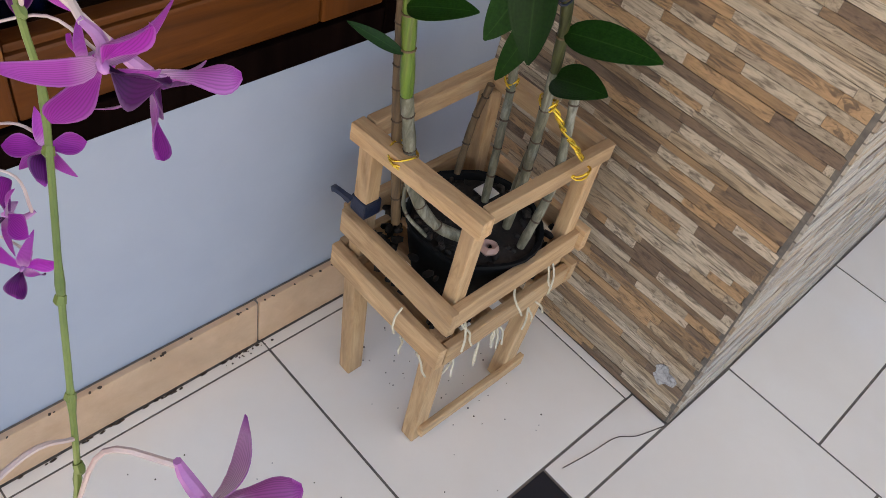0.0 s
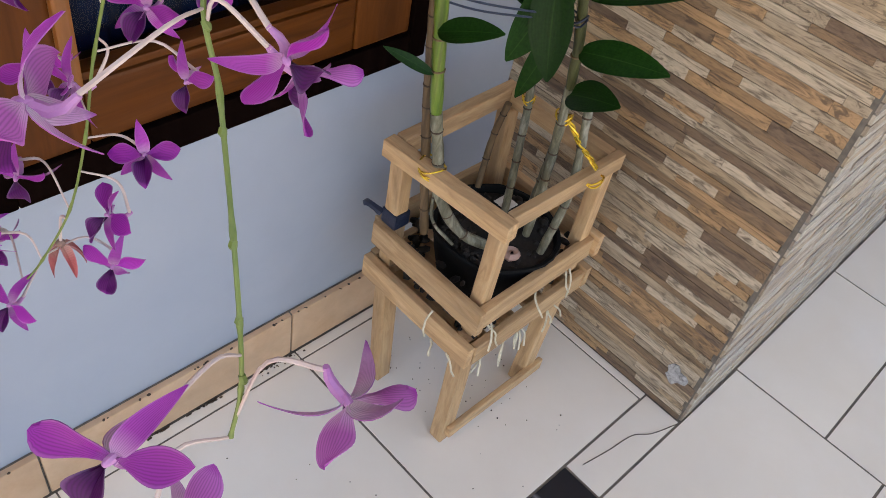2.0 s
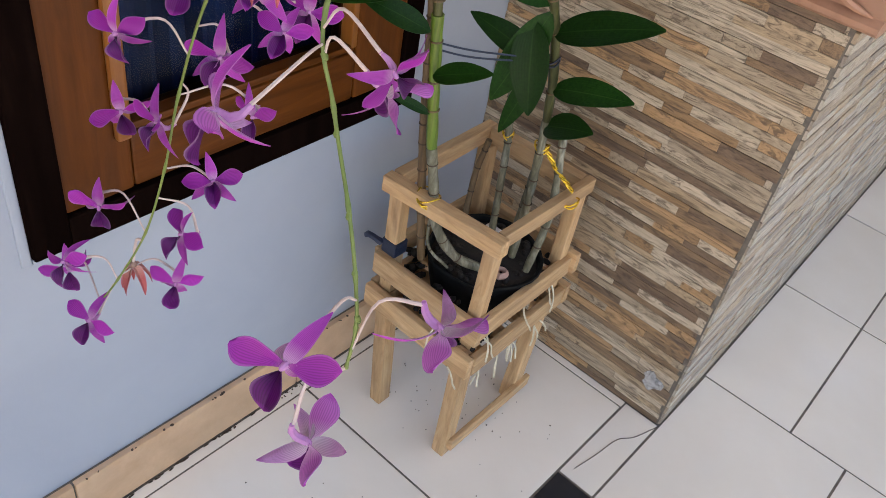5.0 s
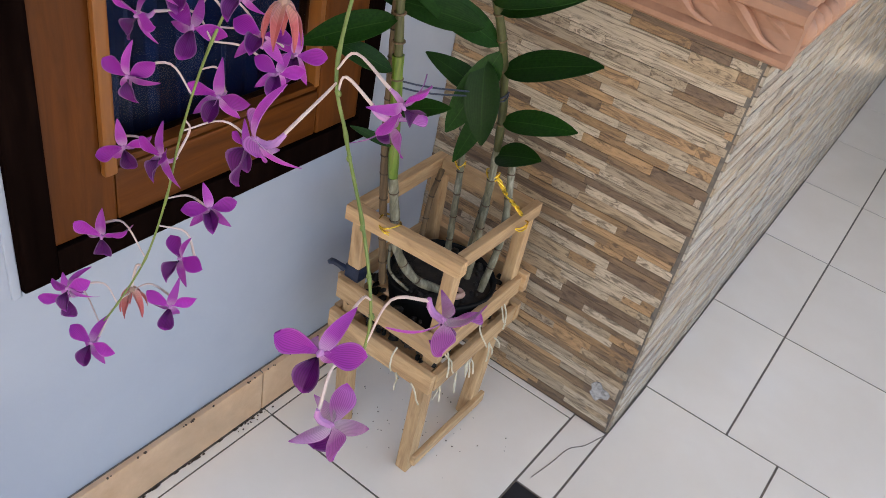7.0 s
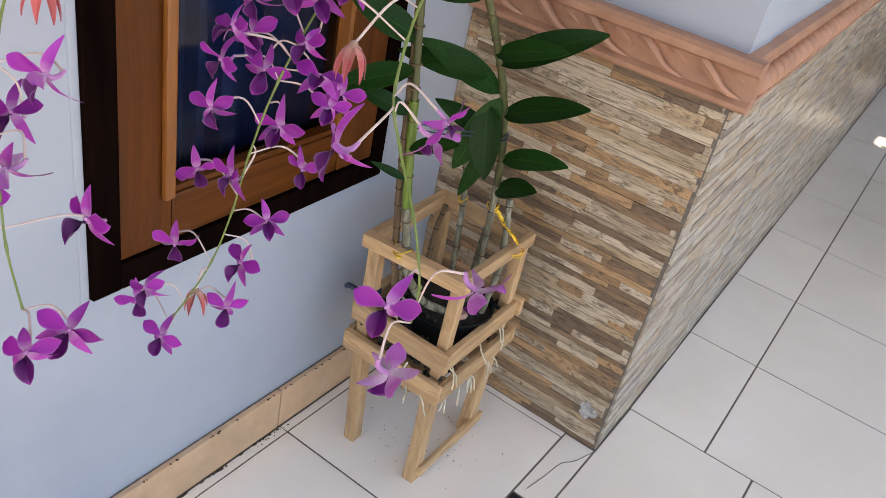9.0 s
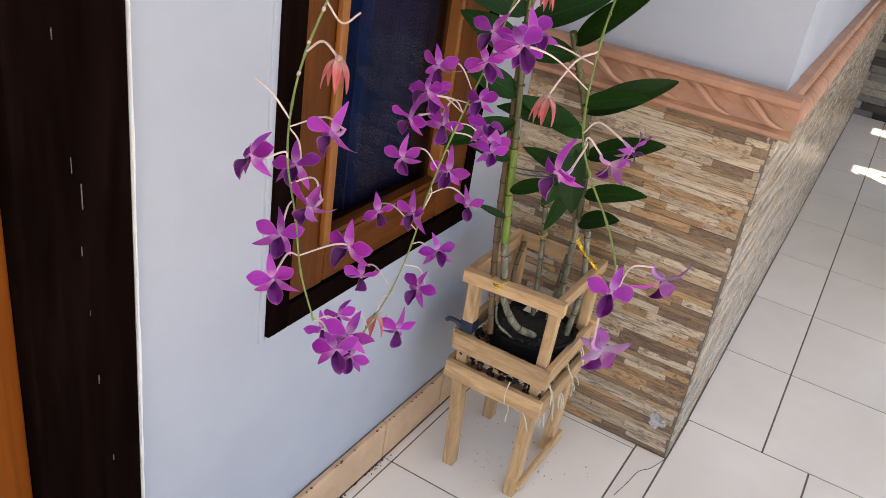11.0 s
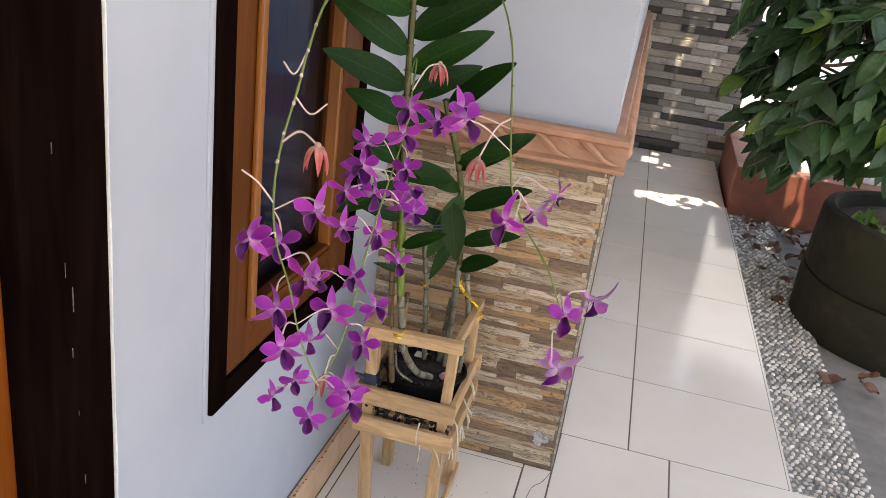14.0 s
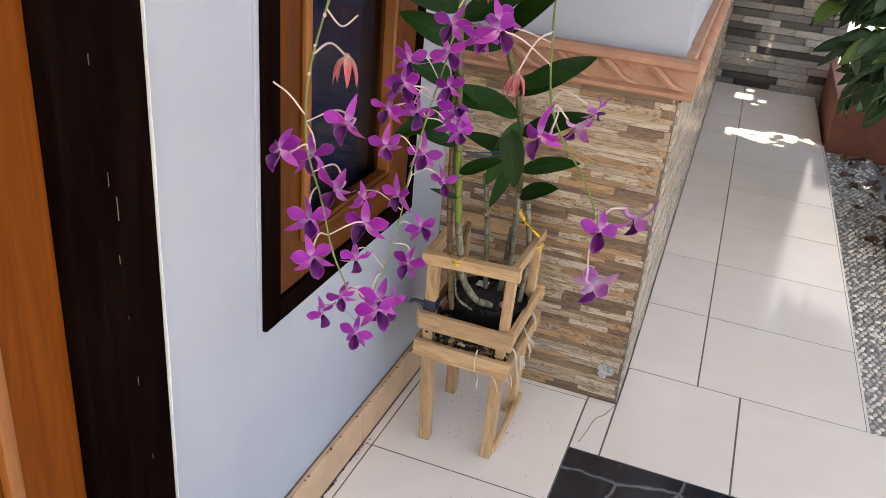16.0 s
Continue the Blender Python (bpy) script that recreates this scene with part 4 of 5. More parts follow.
for pts, r, mt in (([(0.197, -0.206, 0.348), (0.186, -0.197, 0.444), (0.175, -0.190, 0.534), (0.163, -0.195, 0.616)], 0.0056, DRYCANE),
                   ([(0.230, -0.200, 0.348), (0.234, -0.198, 0.423), (0.240, -0.200, 0.508)], 0.0058, DRYCANE),
                   ([(0.283, -0.224, 0.347), (0.285, -0.203, 0.453), (0.264, -0.188, 0.568)], 0.0060, DRYCANE),
                   ([(0.162, -0.334, 0.349), (0.150, -0.346, 0.485), (0.143, -0.359, 0.626), (0.141, -0.375, 0.807), (0.138, -0.388, 0.958)], 0.0062, BROWNCANE),
                   ([(0.137, -0.202, 0.349), (0.125, -0.178, 0.424), (0.131, -0.169, 0.484)], 0.0050, BROWNCANE),
                   ([(0.202, -0.317, 0.349), (0.172, -0.333, 0.379), (0.161, -0.329, 0.424)], 0.0025, DRYCANE)):
    _, ln = cane("old_cane", pts, r, mt, 0.04)
    joints(ln, r * 1.06, DARKROOT, 0.04)

# leaves along the canes
LEAF_SHAPES = {}


def orchid_leaf(base, tip, width=0.048, fold=0.24, droop=0.14, normal=(0.25, -0.62, 0.74)):
    base, tip = Vector(base), Vector(tip)
    L = (tip - base).length
    key = (round(width / L, 1), fold, droop)
    if key not in LEAF_SHAPES:
        LEAF_SHAPES[key] = mesh_of("leaf", blade_bm(1.0, key[0] + 0.02, fold, droop, 0.74, 12, 0.010, 0.80, 0.015), ORCHIDLEAF)
    m = blade_pose(base, tip, normal) @ Matrix.Translation((0, 0, 0)) @ Matrix.Diagonal((L * (1 + 0.1 * droop), L, L, 1))
    # lift the blade so that its drooping tip meets the wanted place
    m = blade_pose(base, tip + Vector(m.to_3x3().normalized().col[2]) * droop * L * 0.9, normal) @ Matrix.Diagonal((L * (1 + 0.12 * droop), L, L, 1))
    put("leaf", LEAF_SHAPES[key], orchid, Matrix.Translation(-orchid.location) @ m)


top = 0.142, -0.40
for z, tip, w in ((1.185, (0.019, -0.555, 1.234), 0.070), (1.13, (0.021, -0.544, 1.187), 0.066), (1.055, (0.022, -0.480, 1.139), 0.050), (0.992, (0.021, -0.498, 1.052), 0.046),
                  (0.925, (0.046, -0.442, 0.979), 0.044), (0.86, (0.064, -0.441, 0.894), 0.044),
                  (1.19, (0.294, -0.410, 1.282), 0.074), (1.145, (0.311, -0.399, 1.249), 0.070), (1.09, (0.316, -0.390, 1.193), 0.056), (1.025, (0.286, -0.394, 1.111), 0.046), (0.97, (0.271, -0.376, 1.047), 0.044)):
    k = min(l1b, key=lambda p: abs(p.z - z))
    orchid_leaf(k, tip, w, normal=(0.3, -0.86, 0.42) if z > 0.95 else (0.25, -0.7, 0.65))
orchid_leaf((0.153, -0.386, 0.807), (0.049, -0.451, 0.750), 0.046)
orchid_leaf((0.153, -0.382, 0.735), (0.084, -0.439, 0.768), 0.030)
orchid_leaf((0.163, -0.377, 0.678), (0.247, -0.374, 0.721), 0.024)
orchid_leaf((0.163, -0.371, 0.621), (0.120, -0.412, 0.647), 0.016)
# second cane
orchid_leaf((0.252, -0.227, 0.596), (0.336, -0.258, 0.643), 0.036)
orchid_leaf((0.251, -0.231, 0.656), (0.370, -0.245, 0.700), 0.042)
orchid_leaf((0.245, -0.254, 0.739), (0.379, -0.249, 0.802), 0.046)
orchid_leaf((0.237, -0.290, 0.829), (0.366, -0.229, 0.910), 0.046)
orchid_leaf((0.211, -0.341, 0.951), (0.327, -0.367, 1.061), 0.046)
orchid_leaf((0.232, -0.300, 0.845), (0.346, -0.303, 0.889), 0.040)
orchid_leaf((0.228, -0.300, 0.805), (0.106, -0.368, 0.819), 0.044)
orchid_leaf((0.240, -0.272, 0.779), (0.131, -0.351, 0.842), 0.044)
orchid_leaf((0.242, -0.267, 0.769), (0.195, -0.288, 0.630), 0.042, normal=(0.5, -0.85, 0.2))
orchid_leaf((0.226, -0.276, 0.755), (0.254, -0.285, 0.636), 0.044, normal=(0.3, -0.95, 0.1))
orchid_leaf((0.240, -0.250, 0.704), (0.199, -0.257, 0.569), 0.026, normal=(0.5, -0.85, 0.1))
orchid_leaf((0.238, -0.255, 0.694), (0.133, -0.280, 0.728), 0.030)
orchid_leaf((0.216, -0.336, 0.931), (0.113, -0.408, 0.933), 0.044)

# the pot
pot = thing("plant_pot", "soft black plastic pot of dark soil in the stand", "pot", (0.21, -0.235, 0.253))
part("wall", lathe_bm([(0.060, 0.0), (0.074, 0.002), (0.084, 0.050), (0.089, 0.088), (0.092, 0.090), (0.091, 0.094), (0.086, 0.093), (0.082, 0.078)], (0.21, -0.235, 0.253), 30, 0.05), BLACKPLASTIC, pot)
part("soil", lathe_bm([(0.0855, 0.082), (0.06, 0.088), (0.03, 0.091), (0.001, 0.092)], (0.21, -0.235, 0.253), 20, 0.08), SOIL, pot, "dark potting bark")
items = []
random.seed(44)
for _ in range(700):
    x, y = random.uniform(0.112, 0.296), random.uniform(-0.356, -0.128)
    if (x - 0.21) ** 2 + (y + 0.235) ** 2 < 0.097 ** 2:
        continue
    items.append(((x, y, 0.262 + random.uniform(0, 0.062)), (random.uniform(0.004, 0.011), random.uniform(0.003, 0.007), random.uniform(0.003, 0.007)), random.uniform(0, 3)))
for _ in range(160):
    a, r = random.uniform(0, 6.28), 0.08 * math.sqrt(random.random())
    items.append(((0.21 + r * math.cos(a), -0.235 + r * math.sin(a), 0.340 + random.uniform(-0.003, 0.004)), (random.uniform(0.004, 0.010), random.uniform(0.003, 0.006), 0.004), random.uniform(0, 3)))
bark = new("bark_chips", scatter_mesh("bark_chips", items, SOIL))
tagged(bark, "dark bark chips and charcoal filling the stand round the pot", "bark chips", "", "stuff")
tag_ob = part("paper_tag", box_bm(0.172, 0.198, -0.203, -0.178, 0.3475, 0.349, 0.0006), WHITESTONE)
tagged(tag_ob, "small white scrap of paper lying on the soil", "paper")
b = lathe_bm([(0.002, 0.0), (0.011, 0.004), (0.014, 0.010), (0.009, 0.015), (0.004, 0.012)], (0.262, -0.262, 0.341), 12, 0.25)
tagged(part("fallen_flower", b, WILT), "pink curled fallen blossom on the pot", "blossom")

# roots hanging through the slats
random.seed(31)
for k in range(19):
    y = random.uniform(-0.34, -0.13) if k < 16 else -0.385
    x = 0.316 if k < 16 else random.uniform(0.25, 0.31)
    z = random.choice((0.245, 0.298, 0.24))
    p = Vector((x - 0.012, y, z))
    pts = [p]
    d = Vector((0.5, random.uniform(-0.6, 0.6), -0.2)) if k < 16 else Vector((random.uniform(-0.5, 0.5), -0.3, -0.4))
    for s in range(4):
        d = (d + Vector((random.uniform(-0.1, 0.1), random.uniform(-0.7, 0.7), -0.45))).normalized()
        pts.append(pts[-1] + d * random.uniform(0.008, 0.017))
    part("root", tube_bm(smooth_line(pts, 3), 0.0016, 5), ROOT, orchid)
for k in range(26):
    a = Vector((random.uniform(0.12, 0.29), -0.362 + random.uniform(0, 0.02), random.uniform(0.284, 0.304)))
    c = a + Vector((random.uniform(-0.03, 0.03), random.uniform(-0.004, 0.01), random.uniform(-0.012, 0.01)))
    part("root", tube_bm(smooth_line([a, (a + c) / 2 + Vector((0, 0, random.uniform(-0.008, 0.008))), c], 3), 0.0013, 5), DARKROOT, orchid)


# ties
def loop_tie(name, at, r, mat, label, n=2, wire=0.0013, tilt=0.0):
    t_ob = thing(name, label, "tie", at)
    for k in range(n):
        pts = []
        for s in range(15):
            a = 2 * math.pi * s / 14
            pts.append((at[0] + r * math.cos(a), at[1] + r * 1.05 * math.sin(a), at[2] + 0.004 * (k - n / 2) + 0.004 * math.sin(a * 2 + k) + tilt * math.cos(a)))
        part("strand", tube_bm(pts, wire, 5), mat, t_ob)
    return t_ob


loop_tie("wire_tie", (0.170, -0.352, 0.482), 0.017, GOLD, "gold wire tie holding the cane to the rail", 3)
loop_tie("wire_tie", (0.173, -0.188, 0.528), 0.0085, GOLD, "gold wire tie round a dry cane", 2)
loop_tie("wire_tie", (0.297, -0.180, 0.476), 0.014, GOLD, "gold wire tie round the stand's rail", 2)
strap = thing("gold_strap", "twisted gold foil strap from cane to rail", "tie", (0.27, -0.2, 0.52))
for ph in (0.0, 2.1, 4.2):
    pts = []
    for s in range(25):
        u = s / 24
        c = Vector((0.247, -0.212, 0.556)).lerp(Vector((0.299, -0.184, 0.492)), u)
        pts.append(c + Vector((0.0028 * math.cos(ph + 14 * u), 0.0028 * math.sin(ph + 14 * u), 0.002 * math.sin(9 * u))))
    part("strand", tube_bm(pts, 0.0017, 5), GOLD, strap)
loop_tie("wire_tie", (0.248, -0.214, 0.557), 0.0105, GOLD, "gold wire tie round the second cane", 2)
tape = thing("plastic_strip", "navy plastic strip knotted round the stand's post", "strip", (0.121, -0.352, 0.358))
part("band", box_bm(0.1065, 0.1355, -0.3655, -0.3375, 0.346, 0.372, 0.003), NAVY, tape)
part("loose_end", tube_bm(smooth_line([(0.108, -0.366, 0.362), (0.092, -0.374, 0.370), (0.078, -0.372, 0.362)], 4), [0.006, 0.006, 0.005, 0.005, 0.005, 0.005, 0.006, 0.005, 0.003], 5), NAVY, tape)
for dz in (0.0, 0.009):
    tagged(part("string", tube_bm(smooth_line([(0.152, -0.376, 0.712 + dz), (0.19, -0.335, 0.704 + dz), (0.246, -0.256, 0.700 + dz * 0.5)], 5), 0.0014, 5), NAVY), "dark string tied between the two canes", "string")
loop_tie("string_tie", (0.246, -0.246, 0.703), 0.0105, NAVY, "dark string round the second cane", 2)

# hairline crack, crumbs and soil specks on the floor
random.seed(12)
bm = bmesh.new()
tube_bm(smooth_line([(0.522, -0.008, 0.0004), (0.505, -0.06, 0.0004), (0.486, -0.09, 0.0004), (0.478, -0.145, 0.0004), (0.468, -0.200, 0.0004)], 6), 0.0007, 4, bm=bm)
tagged(part("floor_crack", bm, DARKROOT, floor, "hairline crack in the floor tile"), kind="structure")
items = [((random.gauss(0.21, 0.07), random.gauss(-0.27, 0.07), 0.0008), (random.uniform(0.0006, 0.0016),) * 3, 0.0) for _ in range(45)]
items += [((0.016 + random.uniform(0, 0.01), random.gauss(-0.46, 0.03), 0.001), (random.uniform(0.0008, 0.0018),) * 3, 0.0) for _ in range(14)]
items += [((random.uniform(0.04, 0.45), random.uniform(-0.9, -0.03), 0.0006), (random.uniform(0.0006, 0.0014),) * 3, 0.0) for _ in range(40)]
items += [((0.0125 + random.uniform(0, 0.002), random.uniform(-1.05, -0.1), 0.1003), (random.uniform(0.001, 0.004), random.uniform(0.001, 0.003), 0.0008), random.uniform(0, 3)) for _ in range(34)]
items += [((0.0165 + random.uniform(-0.001, 0.002), -0.44 - abs(random.gauss(0, 0.3)), 0.0008), (random.uniform(0.001, 0.0022), random.uniform(0.002, 0.007), 0.0012), random.uniform(-0.3, 0.3)) for _ in range(45)]
crumbs = new("soil_crumbs", scatter_mesh("soil_crumbs", items, DARKROOT))
tagged(crumbs, "specks of dark soil on the floor and skirting", "soil crumbs", "", "stuff")

# ---- yard ----
random.seed(21)
# pebble band set in mortar beside the walkway
bed = structure("pavement_bed", leant(box_bm(EDGE_X + 0.001, 1.385, 0.187, KERB_Y - 0.01, -0.06, -0.030)), CONCRETE, "mortar bed of the pebble strip", "pavement")
edge = structure("kerb_edge", leant(box_bm(EDGE_X, EDGE_X + 0.008, 0.187, KERB_Y, -0.06, -0.004)), CREAM, "cream tile edge of the walkway", "kerb")
items = []
step = 0.0205
for i in range(int(0.235 / step)):
    for j in range(int((KERB_Y - 0.22) / step)):
        x = EDGE_X + 0.018 + (i + 0.5 * (j % 2)) * step + random.uniform(-1, 1) * 0.003
        y = 0.20 + j * step + random.uniform(-1, 1) * 0.003
        if y > 2.1 and random.random() < (y - 2.1) * 0.8:
            continue
        items.append(((x - LEAN * y, y, -0.029), (random.uniform(0.007, 0.0125), random.uniform(0.0055, 0.009), 0.007), random.uniform(0, 3.1)))
pebbles = new("pebbles", scatter_mesh("pebbles", items, PEBBLE))
tagged(pebbles, "pale rounded pebbles set close in mortar beside the walkway", "pebbles", "", "stuff")

# low red kerb wall with a pale ledge behind it
bm = box_bm(EDGE_X - 0.04, 4.5, KERB_Y, KERB_Y + 0.14, -0.05, 0.235, 0.006)
box_bm(EDGE_X - 0.04, EDGE_X + 0.10, KERB_Y + 0.141, FAR_Y - 0.02, -0.05, 0.235, 0.006, bm=bm)
kerb = structure("kerb_wall", bm, REDKERB, "low red-brown painted kerb wall", "kerb")
structure("ledge", box_bm(EDGE_X + 0.3, 4.5, KERB_Y + 0.142, KERB_Y + 0.70, -0.05, 0.262, 0.006), WHITESTONE, "pale concrete ledge behind the kerb wall", "ledge")
# added backdrop: bright gaps behind the leaves and a bright reflection on the floor
structure("wall_neighbour", box_bm(0.4, 12, 7.0, 7.2, -0.05, 3.0), CEILING, "added white wall standing in for the bright glare beyond the garden", "wall")


# iron fence standing on the ledge
IRON = surface("black_iron", [(0.3, (0.012, 0.012, 0.013)), (0.7, (0.03, 0.03, 0.032))], 30, rough=0.5, bump=0.2)
fence = thing("fence", "black iron fence posts and rail on the pale ledge", "fence", (2.2, KERB_Y + 0.42, 0.262))
for k in range(3):
    x = 1.88 + 0.8 * k
    pst = part("post", box_bm(x, x + 0.035, KERB_Y + 0.40, KERB_Y + 0.435, 0.268, 1.5, 0.002), IRON, fence)
    part("foot_plate", box_bm(x - 0.03, x + 0.065, KERB_Y + 0.375, KERB_Y + 0.46, 0.262, 0.270, 0.002), IRON, pst)
part("rail", box_bm(1.60, 3.9, KERB_Y + 0.436, KERB_Y + 0.456, 1.36, 1.39, 0.002), IRON, fence)


# big round planter of two stacked concrete rings
PC = (1.745, 1.56, -0.05)
planter = thing("planter", "big round mossy concrete ring planter with soil", "planter", PC)
part("ring", lathe_bm([(0.36, 0.0), (0.445, 0.0), (0.452, 0.02), (0.450, 0.20), (0.440, 0.215), (0.36, 0.215)], PC, 48, 0.02), MOSSY, planter)
part("ring", lathe_bm([(0.36, 0.219), (0.434, 0.219), (0.444, 0.235), (0.436, 0.46), (0.428, 0.478), (0.40, 0.485), (0.385, 0.475), (0.38, 0.40)], PC, 48, 0.02), MOSSY, planter)
part("soil", lathe_bm([(0.384, 0.425), (0.30, 0.44), (0.15, 0.452), (0.001, 0.455)], PC, 36, 0.05), DIRT, planter, "brown soil with leaf litter")


# tree in the planter: trunk, limbs, drooping whorls of long leaves
tree = thing("tree", "broad-leaved garden tree with drooping dark green leaves in the planter", "tree", (PC[0], PC[1], 0.40))
part("trunk", tube_bm(smooth_line([(1.75, 1.60, 0.38), (1.78, 1.66, 0.9), (1.72, 1.75, 1.5), (1.78, 1.85, 2.1), (1.75, 1.95, 2.7)], 5), [0.05 - 0.0018 * k for k in range(21)], 9), BARK, tree)
leaf_meshes = [mesh_of("leaf", blade_bm(1.0, w, 0.25, d, 0.75, 7, 0.004, 0.7), mt) for w, d, mt in ((0.42, 0.22, TREELEAF), (0.46, 0.35, TREELEAF), (0.38, 0.1, TREELEAF), (0.44, 0.25, YOUNGLEAF))]
leaf_count, joined = 0, []


def twig_with_leaves(a, b, n, size):
    global leaf_count
    a, b = Vector(a), Vector(b)
    mid = (a + b) / 2 + Vector((0, 0, 0.06))
    line = smooth_line([a, mid, b], 5)
    part("twig", tube_bm(line, [0.007 - 0.0005 * k for k in range(len(line))], 5), BARK, tree)
    d = (b - a).normalized()
    for k in range(n):
        t = 0.35 + 0.65 * (k + random.random() * 0.6) / n
        p = line[min(len(line) - 1, int(t * (len(line) - 1)))]
        out = Vector((random.uniform(-1, 1), random.uniform(-1, 1), random.uniform(-1.3, 0.15))) + d * 0.55
        L = size * random.uniform(0.65, 1.2)
        tip = p + out.normalized() * L
        nrm = Vector((random.uniform(-0.5, 0.5), random.uniform(-0.9, 0.1), 0.8))
        me = leaf_meshes[3] if random.random() < 0.06 else random.choice(leaf_meshes[:3])
        m = blade_pose(p, tip, nrm) @ Matrix.Diagonal((L, L, L, 1))
        if leaf_count < 300:
            ob = new("leaf", me)
            ob.parent = tree
            ob.matrix_basis = Matrix.Translation(-tree.location) @ m
        else:
            joined.append((me, Matrix.Translation(-tree.location) @ m))
        leaf_count += 1


def limb(x0, x1, y0, y1, z0, z1, n, leaves=9, size=0.17):
    """Twigs that end in a box of the crown, each from the trunk's side of it."""
    for _ in range(n):
        e = Vector((random.uniform(x0, x1), random.uniform(y0, y1), random.uniform(z0, z1)))
        t0 = Vector((1.76, 1.72, min(2.5, max(0.7, e.z + 0.15))))
        a = e.lerp(t0, min(0.8, 0.32 / max(0.33, (t0 - e).length)) if (t0 - e).length > 0.35 else 0.8)
        twig_with_leaves(a, e, leaves, size)


for ex, ey, ez in ((1.0, 1.9, 1.05), (1.15, 1.5, 0.95), (1.05, 2.2, 1.45), (1.4, 1.25, 0.9), (1.35, 2.4, 1.9), (1.9, 1.2, 1.1), (2.2, 1.8, 1.4), (1.7, 2.6, 2.2), (1.3, 1.7, 2.0)):
    part("limb", tube_bm(smooth_line([(1.76, 1.70, max(0.62, ez - 0.35)), (1.76 + (ex - 1.76) * 0.5, 1.70 + (ey - 1.70) * 0.5, ez + 0.02), (ex, ey, ez)], 6), [0.018 - 0.001 * k for k in range(13)], 7), BARK, tree)
limb(0.92, 1.75, 1.2, 1.85, 0.58, 0.85, 26, 11, 0.145)
limb(0.88, 1.40, 1.35, 2.1, 0.72, 1.15, 22, 11, 0.15)
limb(1.20, 1.85, 1.20, 1.9, 0.72, 1.1, 16, 11, 0.15)
limb(0.92, 1.6, 1.5, 2.4, 1.05, 1.55, 26, 11, 0.15)
limb(1.1, 2.3, 1.9, 2.8, 0.85, 1.6, 14, 11, 0.16)
limb(0.90, 1.18, 1.5, 2.0, 0.50, 0.70, 12, 11, 0.15)
limb(1.25, 1.60, 1.45, 1.9, 0.56, 0.75, 10, 11, 0.15)
limb(0.84, 1.05, 1.5, 2.1, 0.70, 1.25, 12, 11, 0.15)
limb(0.70, 1.08, 1.6, 2.2, 1.20, 1.60, 16, 11, 0.15)
limb(1.5, 2.3, 1.3, 2.4, 0.85, 1.5, 16)
# upper crown out of view, added to shade the kerb and dapple the sun
limb(1.1, 2.4, 1.6, 2.8, 1.5, 2.0, 18)
limb(1.7, 2.6, 1.8, 3.0, 1.9, 2.5, 8, 9, 0.2)
limb(1.0, 2.0, 2.6, 4.0, 1.7, 2.4, 24, 9, 0.19)
limb(1.1, 2.2, 1.9, 2.7, 1.55, 2.2, 34, 12, 0.19)
limb(1.2, 1.7, 2.0, 2.4, 1.50, 2.0, 16, 12, 0.19)
for me in leaf_meshes:
    ms = [m for q, m in joined if q is me]
    if not ms:
        continue
    V0 = np.array([v.co[:] for v in me.vertices])
    F0 = [tuple(f.vertices) for f in me.polygons]
    uv0 = np.zeros(len(me.loops) * 2)
    me.uv_layers[0].data.foreach_get("uv", uv0)
    V, F = [], []
    for m in ms:
        A = np.array(m)
        o = len(V)
        V += [tuple(v) for v in V0 @ A[:3, :3].T + A[:3, 3]]
        F += [tuple(i + o for i in f) for f in F0]
    far = bpy.data.meshes.new("foliage")
    far.from_pydata(V, [], F)
    far.uv_layers.new(name="uv").data.foreach_set("uv", np.tile(uv0, len(ms)))
    far.materials.append(me.materials[0])
    far.shade_smooth()
    fo = new("foliage", far)
    fo.parent = tree
    tagged(fo, kind="stuff")

# small weeds on the planter's soil
for k in range(16):
    a, r = random.uniform(2.2, 5.2), random.uniform(0.22, 0.36)
    p = Vector((PC[0] + r * math.cos(a), PC[1] + r * math.sin(a), 0.385))
    for s in range(3):
        tip = p + Vector((random.uniform(-0.05, 0.05), random.uniform(-0.05, 0.05), random.uniform(0.02, 0.06)))
        ob = new("weed_leaf", leaf_meshes[3])
        ob.parent = planter
        ob.matrix_basis = Matrix.Translation(-planter.location) @ blade_pose(p, tip, (0, -0.3, 1)) @ Matrix.Scale((tip - p).length, 4)

# dry leaves lying on the yard
dry_me = [mesh_of("dry_leaf", blade_bm(0.11, 0.05, 0.7, 0.5, 0.8, 6, 0.0007, 0.6, 0.15), DRYLEAF), mesh_of("dry_leaf", blade_bm(0.07, 0.04, 0.5, -0.4, 0.8, 6, 0.0007, 0.6, 0.2), DRYLEAF)]
for k in range(34):
    x, y = random.uniform(1.15, 1.5), random.uniform(1.6, 2.75)
    if k < 4:
        x, y = 1.36 + 0.05 * k, 0.93 + 0.05 * (k % 3)
    if (x - PC[0]) ** 2 + (y - PC[1]) ** 2 < 0.47 ** 2:
        continue
    ob = new("dry_leaf", random.choice(dry_me))
    ob.matrix_world = Matrix.Translation((x, y, -0.018)) @ Euler((random.uniform(-0.3, 0.3), random.uniform(-0.2, 0.2), random.uniform(0, 6.2))).to_matrix().to_4x4()
    tagged(ob, "curled brown dry leaf lying on the ground", "dry leaf", "dry leaves on the yard")

# ---- pieces of floor and walls ----
def unit_piece(name, mat, bevel=0.06, flat=True):
    b = bmesh.new()
    bmesh.ops.create_cube(b, size=1)
    bmesh.ops.bevel(b, geom=b.edges[:], offset=bevel, segments=1, affect="EDGES")
    return mesh_of(name, b, mat, not flat)


